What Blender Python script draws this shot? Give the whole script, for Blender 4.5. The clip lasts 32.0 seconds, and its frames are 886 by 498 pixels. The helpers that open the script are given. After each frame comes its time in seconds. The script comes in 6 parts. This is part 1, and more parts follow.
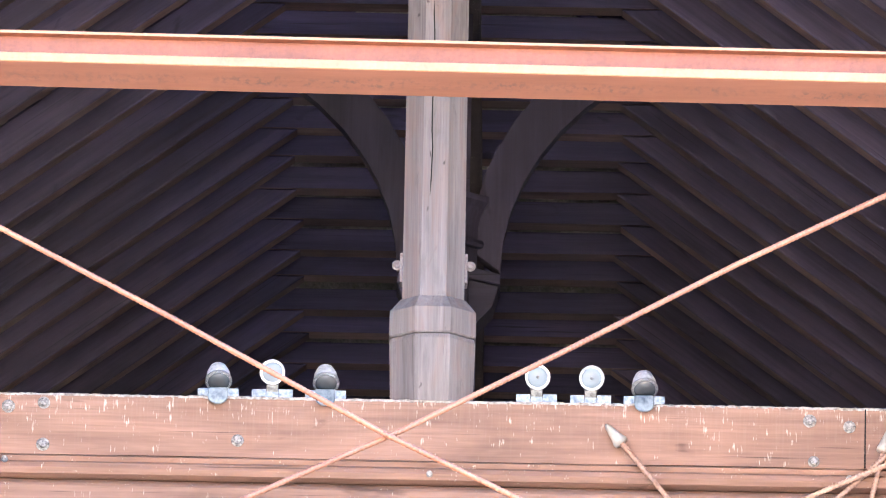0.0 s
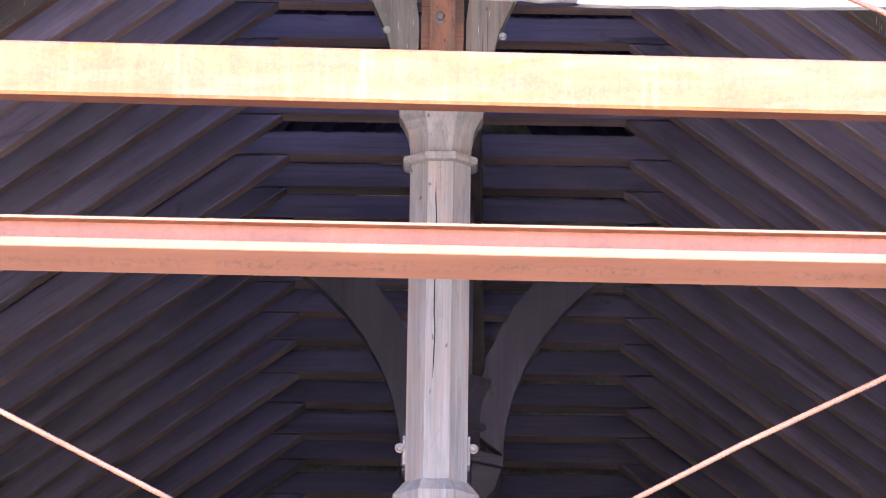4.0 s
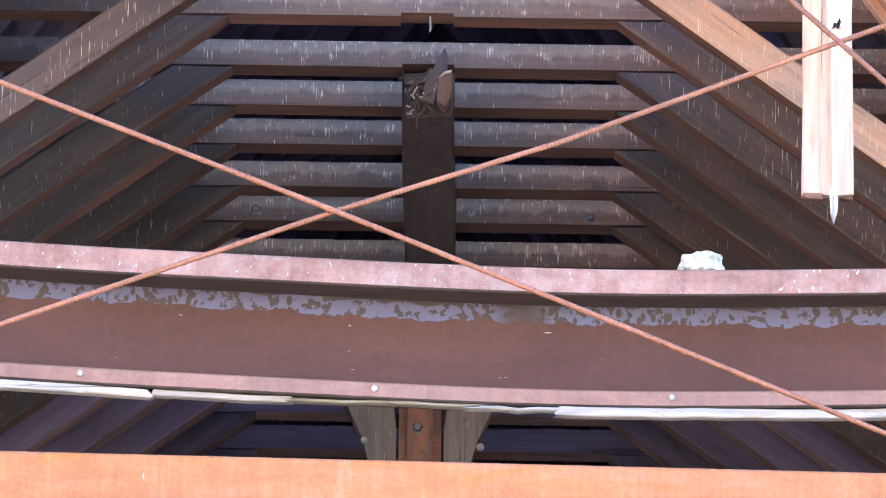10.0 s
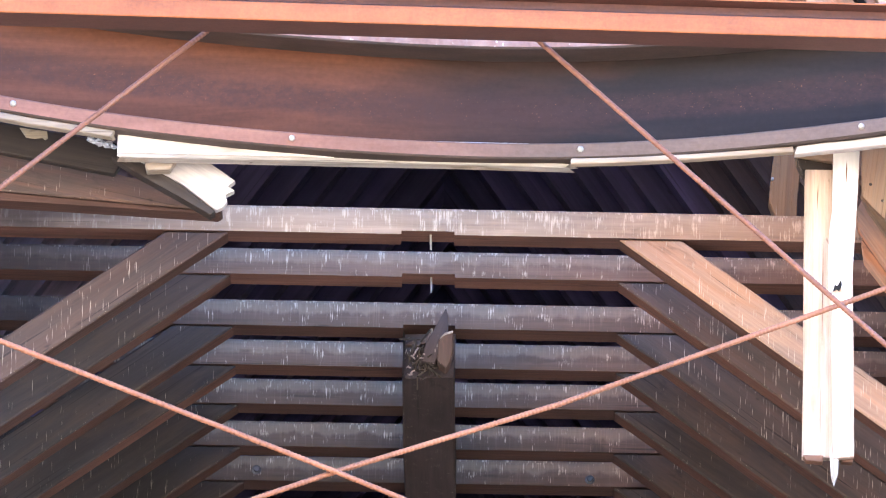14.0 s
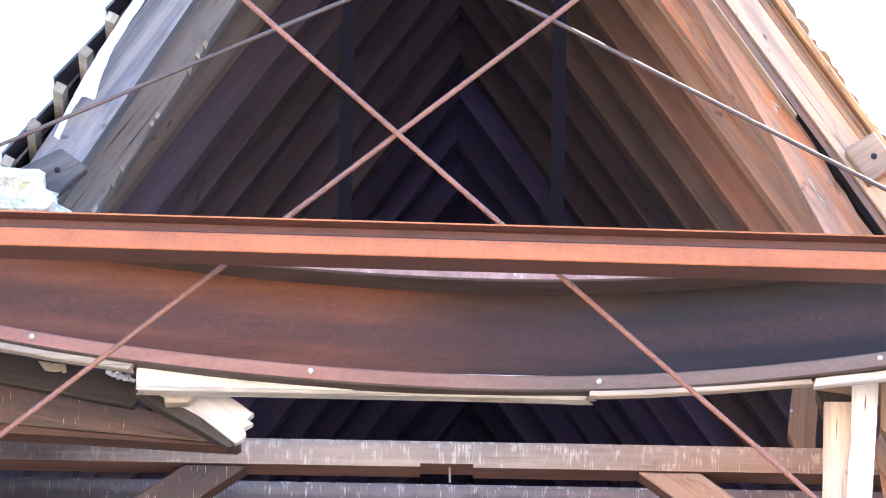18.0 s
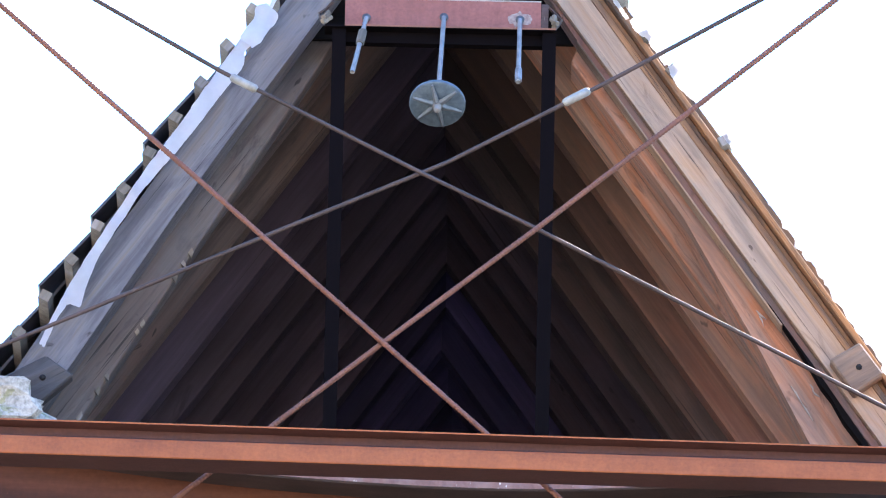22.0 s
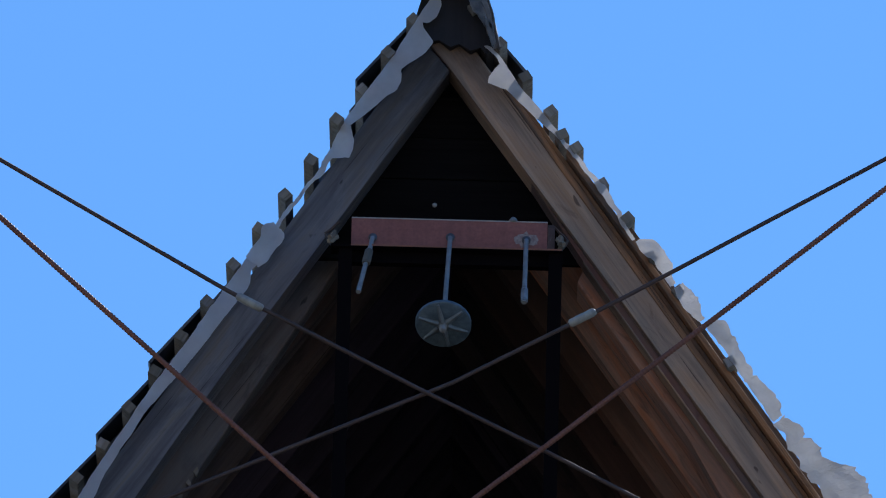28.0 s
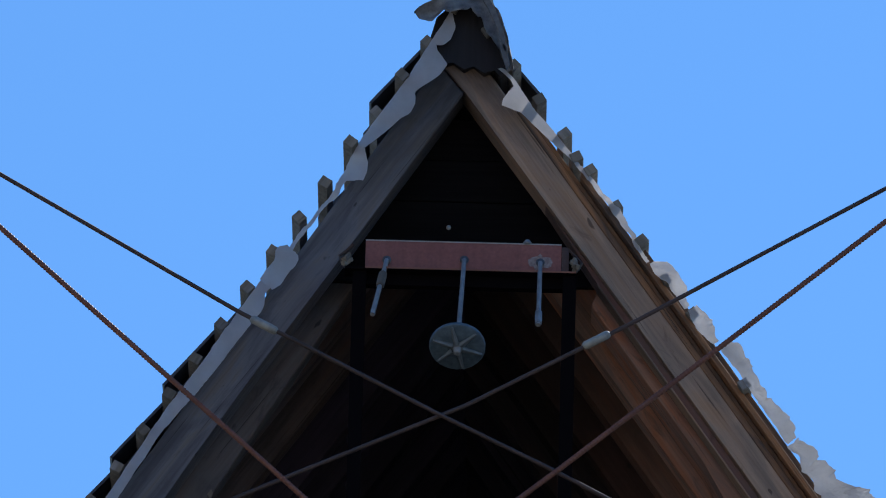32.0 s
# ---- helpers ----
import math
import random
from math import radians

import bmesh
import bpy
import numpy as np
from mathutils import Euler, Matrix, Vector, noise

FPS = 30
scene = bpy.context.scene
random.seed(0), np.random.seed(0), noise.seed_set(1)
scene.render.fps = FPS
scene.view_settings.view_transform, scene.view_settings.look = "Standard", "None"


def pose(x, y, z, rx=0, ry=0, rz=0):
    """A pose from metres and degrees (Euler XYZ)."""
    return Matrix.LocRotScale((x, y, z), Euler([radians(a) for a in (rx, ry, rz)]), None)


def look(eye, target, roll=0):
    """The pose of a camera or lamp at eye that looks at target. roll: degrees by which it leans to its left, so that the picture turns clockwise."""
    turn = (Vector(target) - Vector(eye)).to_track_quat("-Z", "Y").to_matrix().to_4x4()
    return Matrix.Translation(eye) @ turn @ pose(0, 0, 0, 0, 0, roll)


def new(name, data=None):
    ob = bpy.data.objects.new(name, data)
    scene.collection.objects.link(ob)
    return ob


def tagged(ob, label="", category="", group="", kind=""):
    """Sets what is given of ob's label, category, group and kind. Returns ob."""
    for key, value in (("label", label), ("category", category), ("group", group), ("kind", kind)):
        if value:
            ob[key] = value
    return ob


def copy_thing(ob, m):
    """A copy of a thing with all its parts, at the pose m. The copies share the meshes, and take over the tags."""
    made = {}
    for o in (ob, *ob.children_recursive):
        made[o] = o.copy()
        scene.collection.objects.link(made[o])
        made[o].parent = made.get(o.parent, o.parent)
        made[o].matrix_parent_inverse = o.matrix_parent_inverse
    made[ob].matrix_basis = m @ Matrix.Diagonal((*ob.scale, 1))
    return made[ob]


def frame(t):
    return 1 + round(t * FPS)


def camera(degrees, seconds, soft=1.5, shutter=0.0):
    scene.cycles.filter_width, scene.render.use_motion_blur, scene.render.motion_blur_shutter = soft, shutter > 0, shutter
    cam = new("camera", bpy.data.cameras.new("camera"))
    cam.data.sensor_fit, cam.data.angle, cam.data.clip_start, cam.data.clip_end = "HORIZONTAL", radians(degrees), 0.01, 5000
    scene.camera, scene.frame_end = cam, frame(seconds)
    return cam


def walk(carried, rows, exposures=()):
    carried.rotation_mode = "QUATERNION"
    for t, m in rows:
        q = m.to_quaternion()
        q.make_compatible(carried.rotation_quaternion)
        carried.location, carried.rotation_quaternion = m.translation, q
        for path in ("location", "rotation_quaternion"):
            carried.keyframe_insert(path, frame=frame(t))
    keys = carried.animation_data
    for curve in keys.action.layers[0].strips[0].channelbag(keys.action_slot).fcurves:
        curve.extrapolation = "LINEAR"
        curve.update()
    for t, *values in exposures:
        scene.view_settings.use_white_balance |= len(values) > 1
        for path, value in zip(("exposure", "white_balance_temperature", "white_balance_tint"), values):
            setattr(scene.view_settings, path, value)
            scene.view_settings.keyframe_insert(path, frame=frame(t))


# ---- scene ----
cam = camera(3.938, 32.0, soft=1.1)
EYE = (0.0, 0.0, 1.6)
PATH = [  # seconds, turn to the right, tilt up, lean, in degrees
    (0, 0.0085, 15.3089, 1.069), (0.5, 0.0138, 15.4413, 0.941), (1, -0.0251, 15.5434, 0.889), (1.5, -0.04, 15.6315, 1.089),
    (2, -0.0099, 15.7352, 1.152), (2.5, 0.0033, 15.8568, 1.046), (4.5, -0.0023, 16.2334, 0.692), (5, 0.0238, 16.3715, 0.556),
    (5.5, 0.0423, 16.4931, 0.608), (6, 0.0471, 16.6969, 0.618), (6.5, 0.0343, 16.9243, 0.644), (7, 0.0173, 17.1131, 0.663),
    (7.5, 0.0292, 17.2716, 0.657), (8, 0.0433, 17.4064, 0.7), (8.5, 0.0625, 17.5115, 0.704), (9, 0.0626, 17.6515, 0.776),
    (9.5, 0.0585, 17.8096, 0.783), (10, 0.0615, 17.9481, 0.853), (10.5, 0.0539, 18.0803, 0.871), (11, 0.0381, 18.246, 0.948),
    (11.5, 0.0152, 18.3745, 1.03), (12, -0.0172, 18.484, 1.082), (12.5, -0.0333, 18.6286, 1.072), (13, 0, 18.8, 0.967),
    (13.5, 0.0255, 18.958, 0.974), (14, 0.0378, 19.1082, 1.092), (14.5, 0.0356, 19.2684, 1.005), (15, -0.0264, 19.3958, 1.099),
    (15.5, -0.0661, 19.5574, 1.184), (17.5, -0.0686, 19.988, 1.049), (18, -0.0711, 20.1407, 1.043), (18.5, -0.0528, 20.2694, 1.113),
    (19, -0.0426, 20.3935, 1.191), (19.5, -0.0409, 20.4732, 1.081), (20, -0.0388, 20.5766, 1.199), (20.5, -0.0383, 20.74, 1.17),
    (21, -0.0329, 20.8677, 1.191), (21.5, -0.015, 20.979, 1.216), (22, -0.0213, 21.0717, 1.255), (22.5, -0.0679, 21.1474, 1.225),
    (23, -0.1026, 21.2158, 1.236), (23.5, -0.0792, 21.2893, 1.283), (24, -0.0797, 21.3851, 1.335), (24.5, -0.0827, 21.4539, 1.387),
    (25, -0.0746, 21.5261, 1.419), (25.5, -0.0412, 21.6246, 1.51), (26, -0.0299, 21.7253, 1.481), (26.5, -0.0384, 21.808, 1.493),
    (28.5, -0.0723, 22.1249, 1.558), (29, -0.0625, 22.1989, 1.562), (29.5, -0.1023, 22.2662, 1.404), (30, -0.1026, 22.2775, 1.427),
    (30.5, -0.1378, 22.3184, 1.546), (31, -0.1829, 22.1741, 1.466), (31.5, -0.1913, 22.0937, 1.27), (32, -0.1445, 22.1477, 1.55),
]


def aim(turn, tilt, lean):
    a, b = radians(turn), radians(tilt)
    way = Vector((math.sin(a) * math.cos(b), math.cos(a) * math.cos(b), math.sin(b)))
    return look(EYE, Vector(EYE) + way * 50, lean)


EXPOSURES = [(0, 4.3, 6700, 16), (1, 4.5, 6350, 16), (2.5, 4.6, 6200, 17), (4.5, 4.2, 6400, 17), (6, 3.5, 6600, 15), (9, 3.32, 6700, 15), (11, 3.65, 6850, 15), (13, 3.8, 6950, 15), (15, 3.58, 6950, 15), (19, 3.54, 6850, 16), (20, 3.54, 6800, 16), (21, 3.12, 6700, 16), (23, 1.9, 6450, 15), (24, 1.22, 6250, 16),
             (25, 0.6, 6100, 17), (26, 0.38, 6000, 14), (29, -0.42, 5800, 8), (32, -0.28, 5900, 8)]
walk(cam, [(t, aim(a, b, c)) for t, a, b, c in PATH], EXPOSURES)

# ---- light: clear sky, sun high at the side and a little behind the gable ----
SUN = Vector((0.42, 0.62, 0.66)).normalized()
world = bpy.data.worlds.new("sky")
scene.world = world
world.use_nodes = True
wn = world.node_tree
sky = wn.nodes.new("ShaderNodeTexSky")
sky.sky_type = "NISHITA"
sky.sun_disc = False
sky.sun_elevation = math.asin(SUN.z)
sky.sun_rotation = math.atan2(SUN.x, SUN.y)
sky.air_density, sky.dust_density, sky.ozone_density = 1.0, 0.1, 4.0
deep = wn.nodes.new("ShaderNodeMix")
deep.data_type, deep.blend_type = "RGBA", "MULTIPLY"
deep.inputs[0].default_value, deep.inputs[7].default_value = 1.0, (0.70, 0.97, 1.18, 1)
wn.links.new(sky.outputs[0], deep.inputs[6])
wn.links.new(deep.outputs[2], wn.nodes["Background"].inputs[0])
wn.nodes["Background"].inputs[1].default_value = 0.15
sun = new("sun", bpy.data.lights.new("sun", "SUN"))
sun.data.energy, sun.data.angle, sun.data.color = 5.0, radians(0.5), (1.0, 0.93, 0.84)
sun.matrix_world = look((0, 0, 60), Vector((0, 0, 60)) - SUN)


# ---- materials ----
def nodes_of(name, rough=0.7, metal=0.0):
    m = bpy.data.materials.new(name)
    m.use_nodes = True
    nt = m.node_tree
    b = nt.nodes["Principled BSDF"]
    b.inputs["Roughness"].default_value, b.inputs["Metallic"].default_value = rough, metal
    return m, nt, b


def add(nt, kind, **kw):
    n = nt.nodes.new(kind)
    for k, v in kw.items():
        n.inputs[k].default_value = v
    return n


def coords(nt, scale, space="Object"):
    tc, mp = nt.nodes.new("ShaderNodeTexCoord"), nt.nodes.new("ShaderNodeMapping")
    mp.inputs["Scale"].default_value = scale
    oi = nt.nodes.new("ShaderNodeObjectInfo")
    mul = nt.nodes.new("ShaderNodeMath")
    mul.operation = "MULTIPLY"
    mul.inputs[1].default_value = 37.0
    nt.links.new(oi.outputs["Random"], mul.inputs[0])
    nt.links.new(mul.outputs[0], mp.inputs["Location"])
    if space == "World":
        nt.links.new(nt.nodes.new("ShaderNodeNewGeometry").outputs["Position"], mp.inputs["Vector"])
    else:
        nt.links.new(tc.outputs[space], mp.inputs["Vector"])
    return mp.outputs[0]


def ramp(nt, fac, stops):
    r = nt.nodes.new("ShaderNodeValToRGB")
    els = r.color_ramp.elements
    while len(els) < len(stops):
        els.new(0.5)
    for e, (p, c) in zip(els, stops):
        e.position, e.color = p, (*c, 1) if len(c) == 3 else c
    nt.links.new(fac, r.inputs[0])
    return r.outputs[0]


def noise_tex(nt, vec, scale, detail=4.0, rough=0.55, distort=0.0):
    n = add(nt, "ShaderNodeTexNoise", Scale=scale, Detail=detail, Roughness=rough, Distortion=distort)
    nt.links.new(vec, n.inputs["Vector"])
    return n.outputs["Fac"]


def mixed(nt, fac, a, b, mode="MIX"):
    m = nt.nodes.new("ShaderNodeMix")
    m.data_type, m.blend_type = "RGBA", mode
    for s, v in ((m.inputs[0], fac), (m.inputs[6], a), (m.inputs[7], b)):
        if isinstance(v, (int, float)):
            s.default_value = v
        elif isinstance(v, tuple):
            s.default_value = (*v, 1)
        else:
            nt.links.new(v, s)
    return m.outputs[2]


def bumped(nt, b, height, strength=0.3, dist=0.01):
    n = add(nt, "ShaderNodeBump", Strength=strength, Distance=dist)
    nt.links.new(height, n.inputs["Height"])
    nt.links.new(n.outputs[0], b.inputs["Normal"])


BW = lambda lo, hi: [(lo, (0, 0, 0)), (hi, (1, 1, 1))]


def varied(nt, col, amount=0.35):
    """Each piece a little lighter or darker than the next."""
    oi = nt.nodes.new("ShaderNodeObjectInfo")
    lo, hi = 1 - amount, 1 + amount * 0.5
    tone = ramp(nt, oi.outputs["Random"], [(0, (lo, lo, lo)), (1, (hi, hi * 0.97, hi * 0.94))])
    return mixed(nt, 1.0, col, tone, "MULTIPLY")


def wood(name, dark, light, droppings=0.0, grey=0.0, rough=0.75, vary=0.35, grain=1.0, run=None, thin=95, dust=0.0, ends=None):
    m, nt, b = nodes_of(name, rough)
    fine = noise_tex(nt, coords(nt, (1.5, 45 * grain, 45 * grain)), 1.0, 6, 0.65, 0.4)
    col = ramp(nt, fine, [(0.2, dark), (0.8, light)])
    knots = noise_tex(nt, coords(nt, (2.5, 9, 9)), 1.0, 3, 0.5, 1.2)
    col = mixed(nt, ramp(nt, knots, [(0.66, (0, 0, 0)), (0.74, (0.75, 0.75, 0.75))]), col, tuple(0.55 * q for q in dark))
    crack = noise_tex(nt, coords(nt, (0.8, 55, 55)), 1.0, 3, 0.55, 0.3)
    col = mixed(nt, ramp(nt, crack, [(0.66, (0, 0, 0)), (0.71, (0.8, 0.8, 0.8))]), col, tuple(0.4 * q for q in dark))
    broad = noise_tex(nt, coords(nt, (0.9, 5, 5)), 1.0, 4, 0.6, 0.6)
    shade = ramp(nt, broad, [(0.3, (0.55, 0.52, 0.5)), (0.7, (1.15, 1.1, 1.05))])
    col = mixed(nt, 1.0, col, shade, "MULTIPLY")
    if grey:
        patch = noise_tex(nt, coords(nt, (1.2, 7, 7)), 1.3, 5, 0.65)
        f = ramp(nt, patch, [(0.62 - 0.3 * grey, (0, 0, 0)), (0.78 - 0.2 * grey, (1, 1, 1))])
        col = mixed(nt, f, col, (0.30, 0.29, 0.29))
    col = varied(nt, col, vary)
    if dust:
        td, sd = nt.nodes.new("ShaderNodeTexCoord"), nt.nodes.new("ShaderNodeSeparateXYZ")
        nt.links.new(td.outputs["Object"], sd.inputs[0])
        rd = add(nt, "ShaderNodeMapRange", **{"From Min": run[0], "From Max": run[1]})
        nt.links.new(sd.outputs[2], rd.inputs["Value"])
        lie = nt.nodes.new("ShaderNodeMath")
        lie.operation = "MULTIPLY_ADD"
        nt.links.new(noise_tex(nt, coords(nt, (11, 11, 5), "World"), 1.0, 4, 0.65), lie.inputs[0])
        lie.inputs[1].default_value = 0.8
        nt.links.new(rd.outputs[0], lie.inputs[2])
        col = mixed(nt, ramp(nt, lie.outputs[0], [(0.2, (0, 0, 0)), (0.85, (0.3 * dust,) * 3), (1.35, (dust,) * 3)]), col, (0.40, 0.335, 0.29))
    if droppings:
        st = noise_tex(nt, coords(nt, (thin, thin, 13), "World"), 1.0, 2, 0.5)
        sp = noise_tex(nt, coords(nt, (19, 19, 15), "World"), 1.0, 3, 0.6)
        mul = nt.nodes.new("ShaderNodeMath")
        mul.operation = "MULTIPLY"
        nt.links.new(st, mul.inputs[0])
        nt.links.new(sp, mul.inputs[1])
        amount = mul.outputs[0]
        if run:
            tc, sep = nt.nodes.new("ShaderNodeTexCoord"), nt.nodes.new("ShaderNodeSeparateXYZ")
            nt.links.new(tc.outputs["Object"], sep.inputs[0])
            rm = add(nt, "ShaderNodeMapRange", **{"From Min": run[0], "From Max": run[1], "To Min": -0.035, "To Max": 0.035})
            nt.links.new(sep.outputs[2], rm.inputs["Value"])
            plus = nt.nodes.new("ShaderNodeMath")
            nt.links.new(amount, plus.inputs[0])
            nt.links.new(rm.outputs[0], plus.inputs[1])
            amount = plus.outputs[0]
        film = noise_tex(nt, coords(nt, (thin * 0.6, thin * 0.6, 4), "World"), 1.0, 3, 0.6)
        if run:
            more = nt.nodes.new("ShaderNodeMath")
            more.operation = "MULTIPLY_ADD"
            nt.links.new(rm.outputs[0], more.inputs[0])
            more.inputs[1].default_value = 3.2
            nt.links.new(film, more.inputs[2])
            film = more.outputs[0]
        col = mixed(nt, ramp(nt, film, [(0.50, (0, 0, 0)), (0.78, (0.17 * droppings if run else 0.0,) * 3)]), col, (0.46, 0.36, 0.275))
        f = ramp(nt, amount, [(0.385 - 0.06 * droppings, (0, 0, 0)), (0.485 - 0.06 * droppings, (0.66, 0.66, 0.66))])
        col = mixed(nt, f, col, (0.70, 0.63, 0.53))
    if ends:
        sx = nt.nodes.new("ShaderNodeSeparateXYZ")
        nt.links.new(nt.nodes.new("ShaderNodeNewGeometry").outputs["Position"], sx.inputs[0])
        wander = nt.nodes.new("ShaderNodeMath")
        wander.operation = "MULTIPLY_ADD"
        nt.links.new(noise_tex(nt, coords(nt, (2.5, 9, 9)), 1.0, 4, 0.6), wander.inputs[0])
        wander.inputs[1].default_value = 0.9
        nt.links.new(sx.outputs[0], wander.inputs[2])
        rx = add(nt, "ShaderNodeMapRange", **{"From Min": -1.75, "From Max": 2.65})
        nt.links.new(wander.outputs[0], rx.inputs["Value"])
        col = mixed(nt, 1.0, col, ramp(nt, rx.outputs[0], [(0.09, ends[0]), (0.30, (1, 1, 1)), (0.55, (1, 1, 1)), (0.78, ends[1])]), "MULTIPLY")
    nt.links.new(col, b.inputs["Base Color"])
    bumped(nt, b, fine, 0.45, 0.006)
    return m


def rust(name, dark, light, rough=0.65, streak=0.5, metal=0.0, drops=0.0, vary=0.15, mottle=None):
    m, nt, b = nodes_of(name, rough, metal)
    blot = noise_tex(nt, coords(nt, (2.2, 6, 6)), 1.0, 6, 0.7, 0.3)
    col = ramp(nt, blot, [(0.3, dark), (0.68, light)])
    if mottle:
        bloom = noise_tex(nt, coords(nt, (1.1, 5, 5)), 1.0, 6, 0.72, 0.4)
        col = mixed(nt, ramp(nt, bloom, [(0.50, (0, 0, 0)), (0.66, (0.75, 0.75, 0.75))]), col, mottle[0])
        burn = noise_tex(nt, coords(nt, (1.7, 8, 8)), 1.0, 6, 0.7, 0.8)
        col = mixed(nt, ramp(nt, burn, [(0.54, (0, 0, 0)), (0.66, (0.8, 0.8, 0.8))]), col, mottle[1])
        wash = noise_tex(nt, coords(nt, (13, 13, 0.9)), 1.0, 5, 0.68)
        col = mixed(nt, ramp(nt, wash, [(0.55, (0, 0, 0)), (0.72, (0.4, 0.4, 0.4))]), col, mottle[2])
    vert = noise_tex(nt, coords(nt, (22, 22, 1.4)), 1.0, 4, 0.6)
    col = mixed(nt, streak, col, ramp(nt, vert, [(0.3, (0.62, 0.58, 0.58)), (0.7, (1.15, 1.12, 1.1))]), "MULTIPLY")
    speck = noise_tex(nt, coords(nt, (70, 70, 70)), 1.0, 3, 0.6)
    col = mixed(nt, 0.6, col, ramp(nt, speck, [(0.3, (0.72, 0.7, 0.7)), (0.65, (1.08, 1.05, 1.03))]), "MULTIPLY")
    if drops:
        st = noise_tex(nt, coords(nt, (60, 60, 34) if drops > 0.5 else (55, 55, 6)), 1.0, 3, 0.6)
        col = mixed(nt, ramp(nt, st, BW(0.74 - 0.1 * drops, 0.80 - 0.1 * drops)), col, (0.8, 0.76, 0.74))
        if drops > 0.5:
            haze = noise_tex(nt, coords(nt, (9, 9, 9)), 1.0, 4, 0.65)
            col = mixed(nt, ramp(nt, haze, [(0.45, (0, 0, 0)), (0.75, (0.22, 0.22, 0.22))]), col, (0.62, 0.57, 0.56))
    col = varied(nt, col, vary)
    nt.links.new(col, b.inputs["Base Color"])
    bumped(nt, b, speck, 0.25, 0.003)
    return m


def plain(name, dark, light, rough=0.6, metal=0.0, scale=18.0, bump=0.2, vary=0.15):
    m, nt, b = nodes_of(name, rough, metal)
    n = noise_tex(nt, coords(nt, (scale,) * 3), 1.0, 5, 0.6)
    col = varied(nt, ramp(nt, n, [(0.3, dark), (0.7, light)]), vary)
    nt.links.new(col, b.inputs["Base Color"])
    bumped(nt, b, n, bump, 0.004)
    return m


def aged(name, tones, dark, rough=0.8, vary=0.08, stain=0.6, cracks=0.8, droppings=0.0, apex_shade=None):
    """Bare old timber: three tones in long patches, fine grain, dark stains, knots and drying cracks."""
    m, nt, b = nodes_of(name, rough)
    patch = noise_tex(nt, coords(nt, (1.6, 9, 9)), 1.0, 5, 0.62, 0.7)
    col = ramp(nt, patch, [(0.37, tones[0]), (0.50, tones[1]), (0.63, tones[2])])
    grain = noise_tex(nt, coords(nt, (2.0, 110, 110)), 1.0, 5, 0.7, 0.3)
    col = mixed(nt, 0.42, col, ramp(nt, grain, [(0.30, (0.55, 0.53, 0.52)), (0.70, (1.22, 1.2, 1.18))]), "MULTIPLY")
    band = noise_tex(nt, coords(nt, (0.6, 17, 17)), 1.0, 4, 0.6, 0.5)
    col = mixed(nt, 0.55, col, ramp(nt, band, [(0.34, (0.62, 0.58, 0.56)), (0.62, (1.12, 1.1, 1.08))]), "MULTIPLY")
    blot = noise_tex(nt, coords(nt, (3.5, 12, 12)), 1.0, 6, 0.68, 1.1)
    col = mixed(nt, ramp(nt, blot, [(0.58, (0, 0, 0)), (0.72, (stain, stain, stain))]), col, dark)
    knot = noise_tex(nt, coords(nt, (9, 16, 16)), 1.0, 2, 0.5, 0.6)
    col = mixed(nt, ramp(nt, knot, [(0.72, (0, 0, 0)), (0.77, (0.85, 0.85, 0.85))]), col, tuple(0.6 * q for q in dark))
    crack = noise_tex(nt, coords(nt, (0.9, 75, 75)), 1.0, 3, 0.55, 0.35)
    col = mixed(nt, ramp(nt, crack, [(0.655, (0, 0, 0)), (0.69, (cracks, cracks, cracks))]), col, tuple(0.35 * q for q in dark))
    if droppings:
        st = noise_tex(nt, coords(nt, (190, 190, 9), "World"), 1.0, 2, 0.5)
        f = ramp(nt, st, [(0.70 - 0.06 * droppings, (0, 0, 0)), (0.76 - 0.06 * droppings, (0.6, 0.6, 0.6))])
        col = mixed(nt, f, col, (0.66, 0.6, 0.52))
    # shade near the ridge, painted into the rafter's upper end
    if apex_shade:
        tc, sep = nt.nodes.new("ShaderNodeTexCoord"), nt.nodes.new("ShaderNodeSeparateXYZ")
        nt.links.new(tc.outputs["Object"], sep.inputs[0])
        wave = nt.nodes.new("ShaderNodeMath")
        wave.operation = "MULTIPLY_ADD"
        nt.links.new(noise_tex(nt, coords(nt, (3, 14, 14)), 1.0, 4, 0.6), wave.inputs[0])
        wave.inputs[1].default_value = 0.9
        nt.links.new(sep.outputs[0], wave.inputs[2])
        rm = add(nt, "ShaderNodeMapRange", **{"From Min": apex_shade[0], "From Max": apex_shade[1], "To Min": 0.88, "To Max": 0.0})
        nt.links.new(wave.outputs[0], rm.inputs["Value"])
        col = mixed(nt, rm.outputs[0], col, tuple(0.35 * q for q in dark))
    nt.links.new(varied(nt, col, vary), b.inputs["Base Color"])
    bumped(nt, b, grain, 0.5, 0.006)
    return m


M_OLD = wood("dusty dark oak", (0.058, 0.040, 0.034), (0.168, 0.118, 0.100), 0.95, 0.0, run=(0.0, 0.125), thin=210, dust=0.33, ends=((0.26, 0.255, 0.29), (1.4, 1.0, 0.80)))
# front collar's oak, lightened for the open skylight on it
M_OLD_GREY = wood("lit weathered grey oak", (0.245, 0.195, 0.165), (0.49, 0.40, 0.335), 1.6, 0.05, run=(-0.03, 0.125), thin=190, dust=0.2, ends=((0.24, 0.23, 0.25), (0.98, 0.74, 0.60)))
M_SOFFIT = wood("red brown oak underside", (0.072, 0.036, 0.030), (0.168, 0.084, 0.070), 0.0)
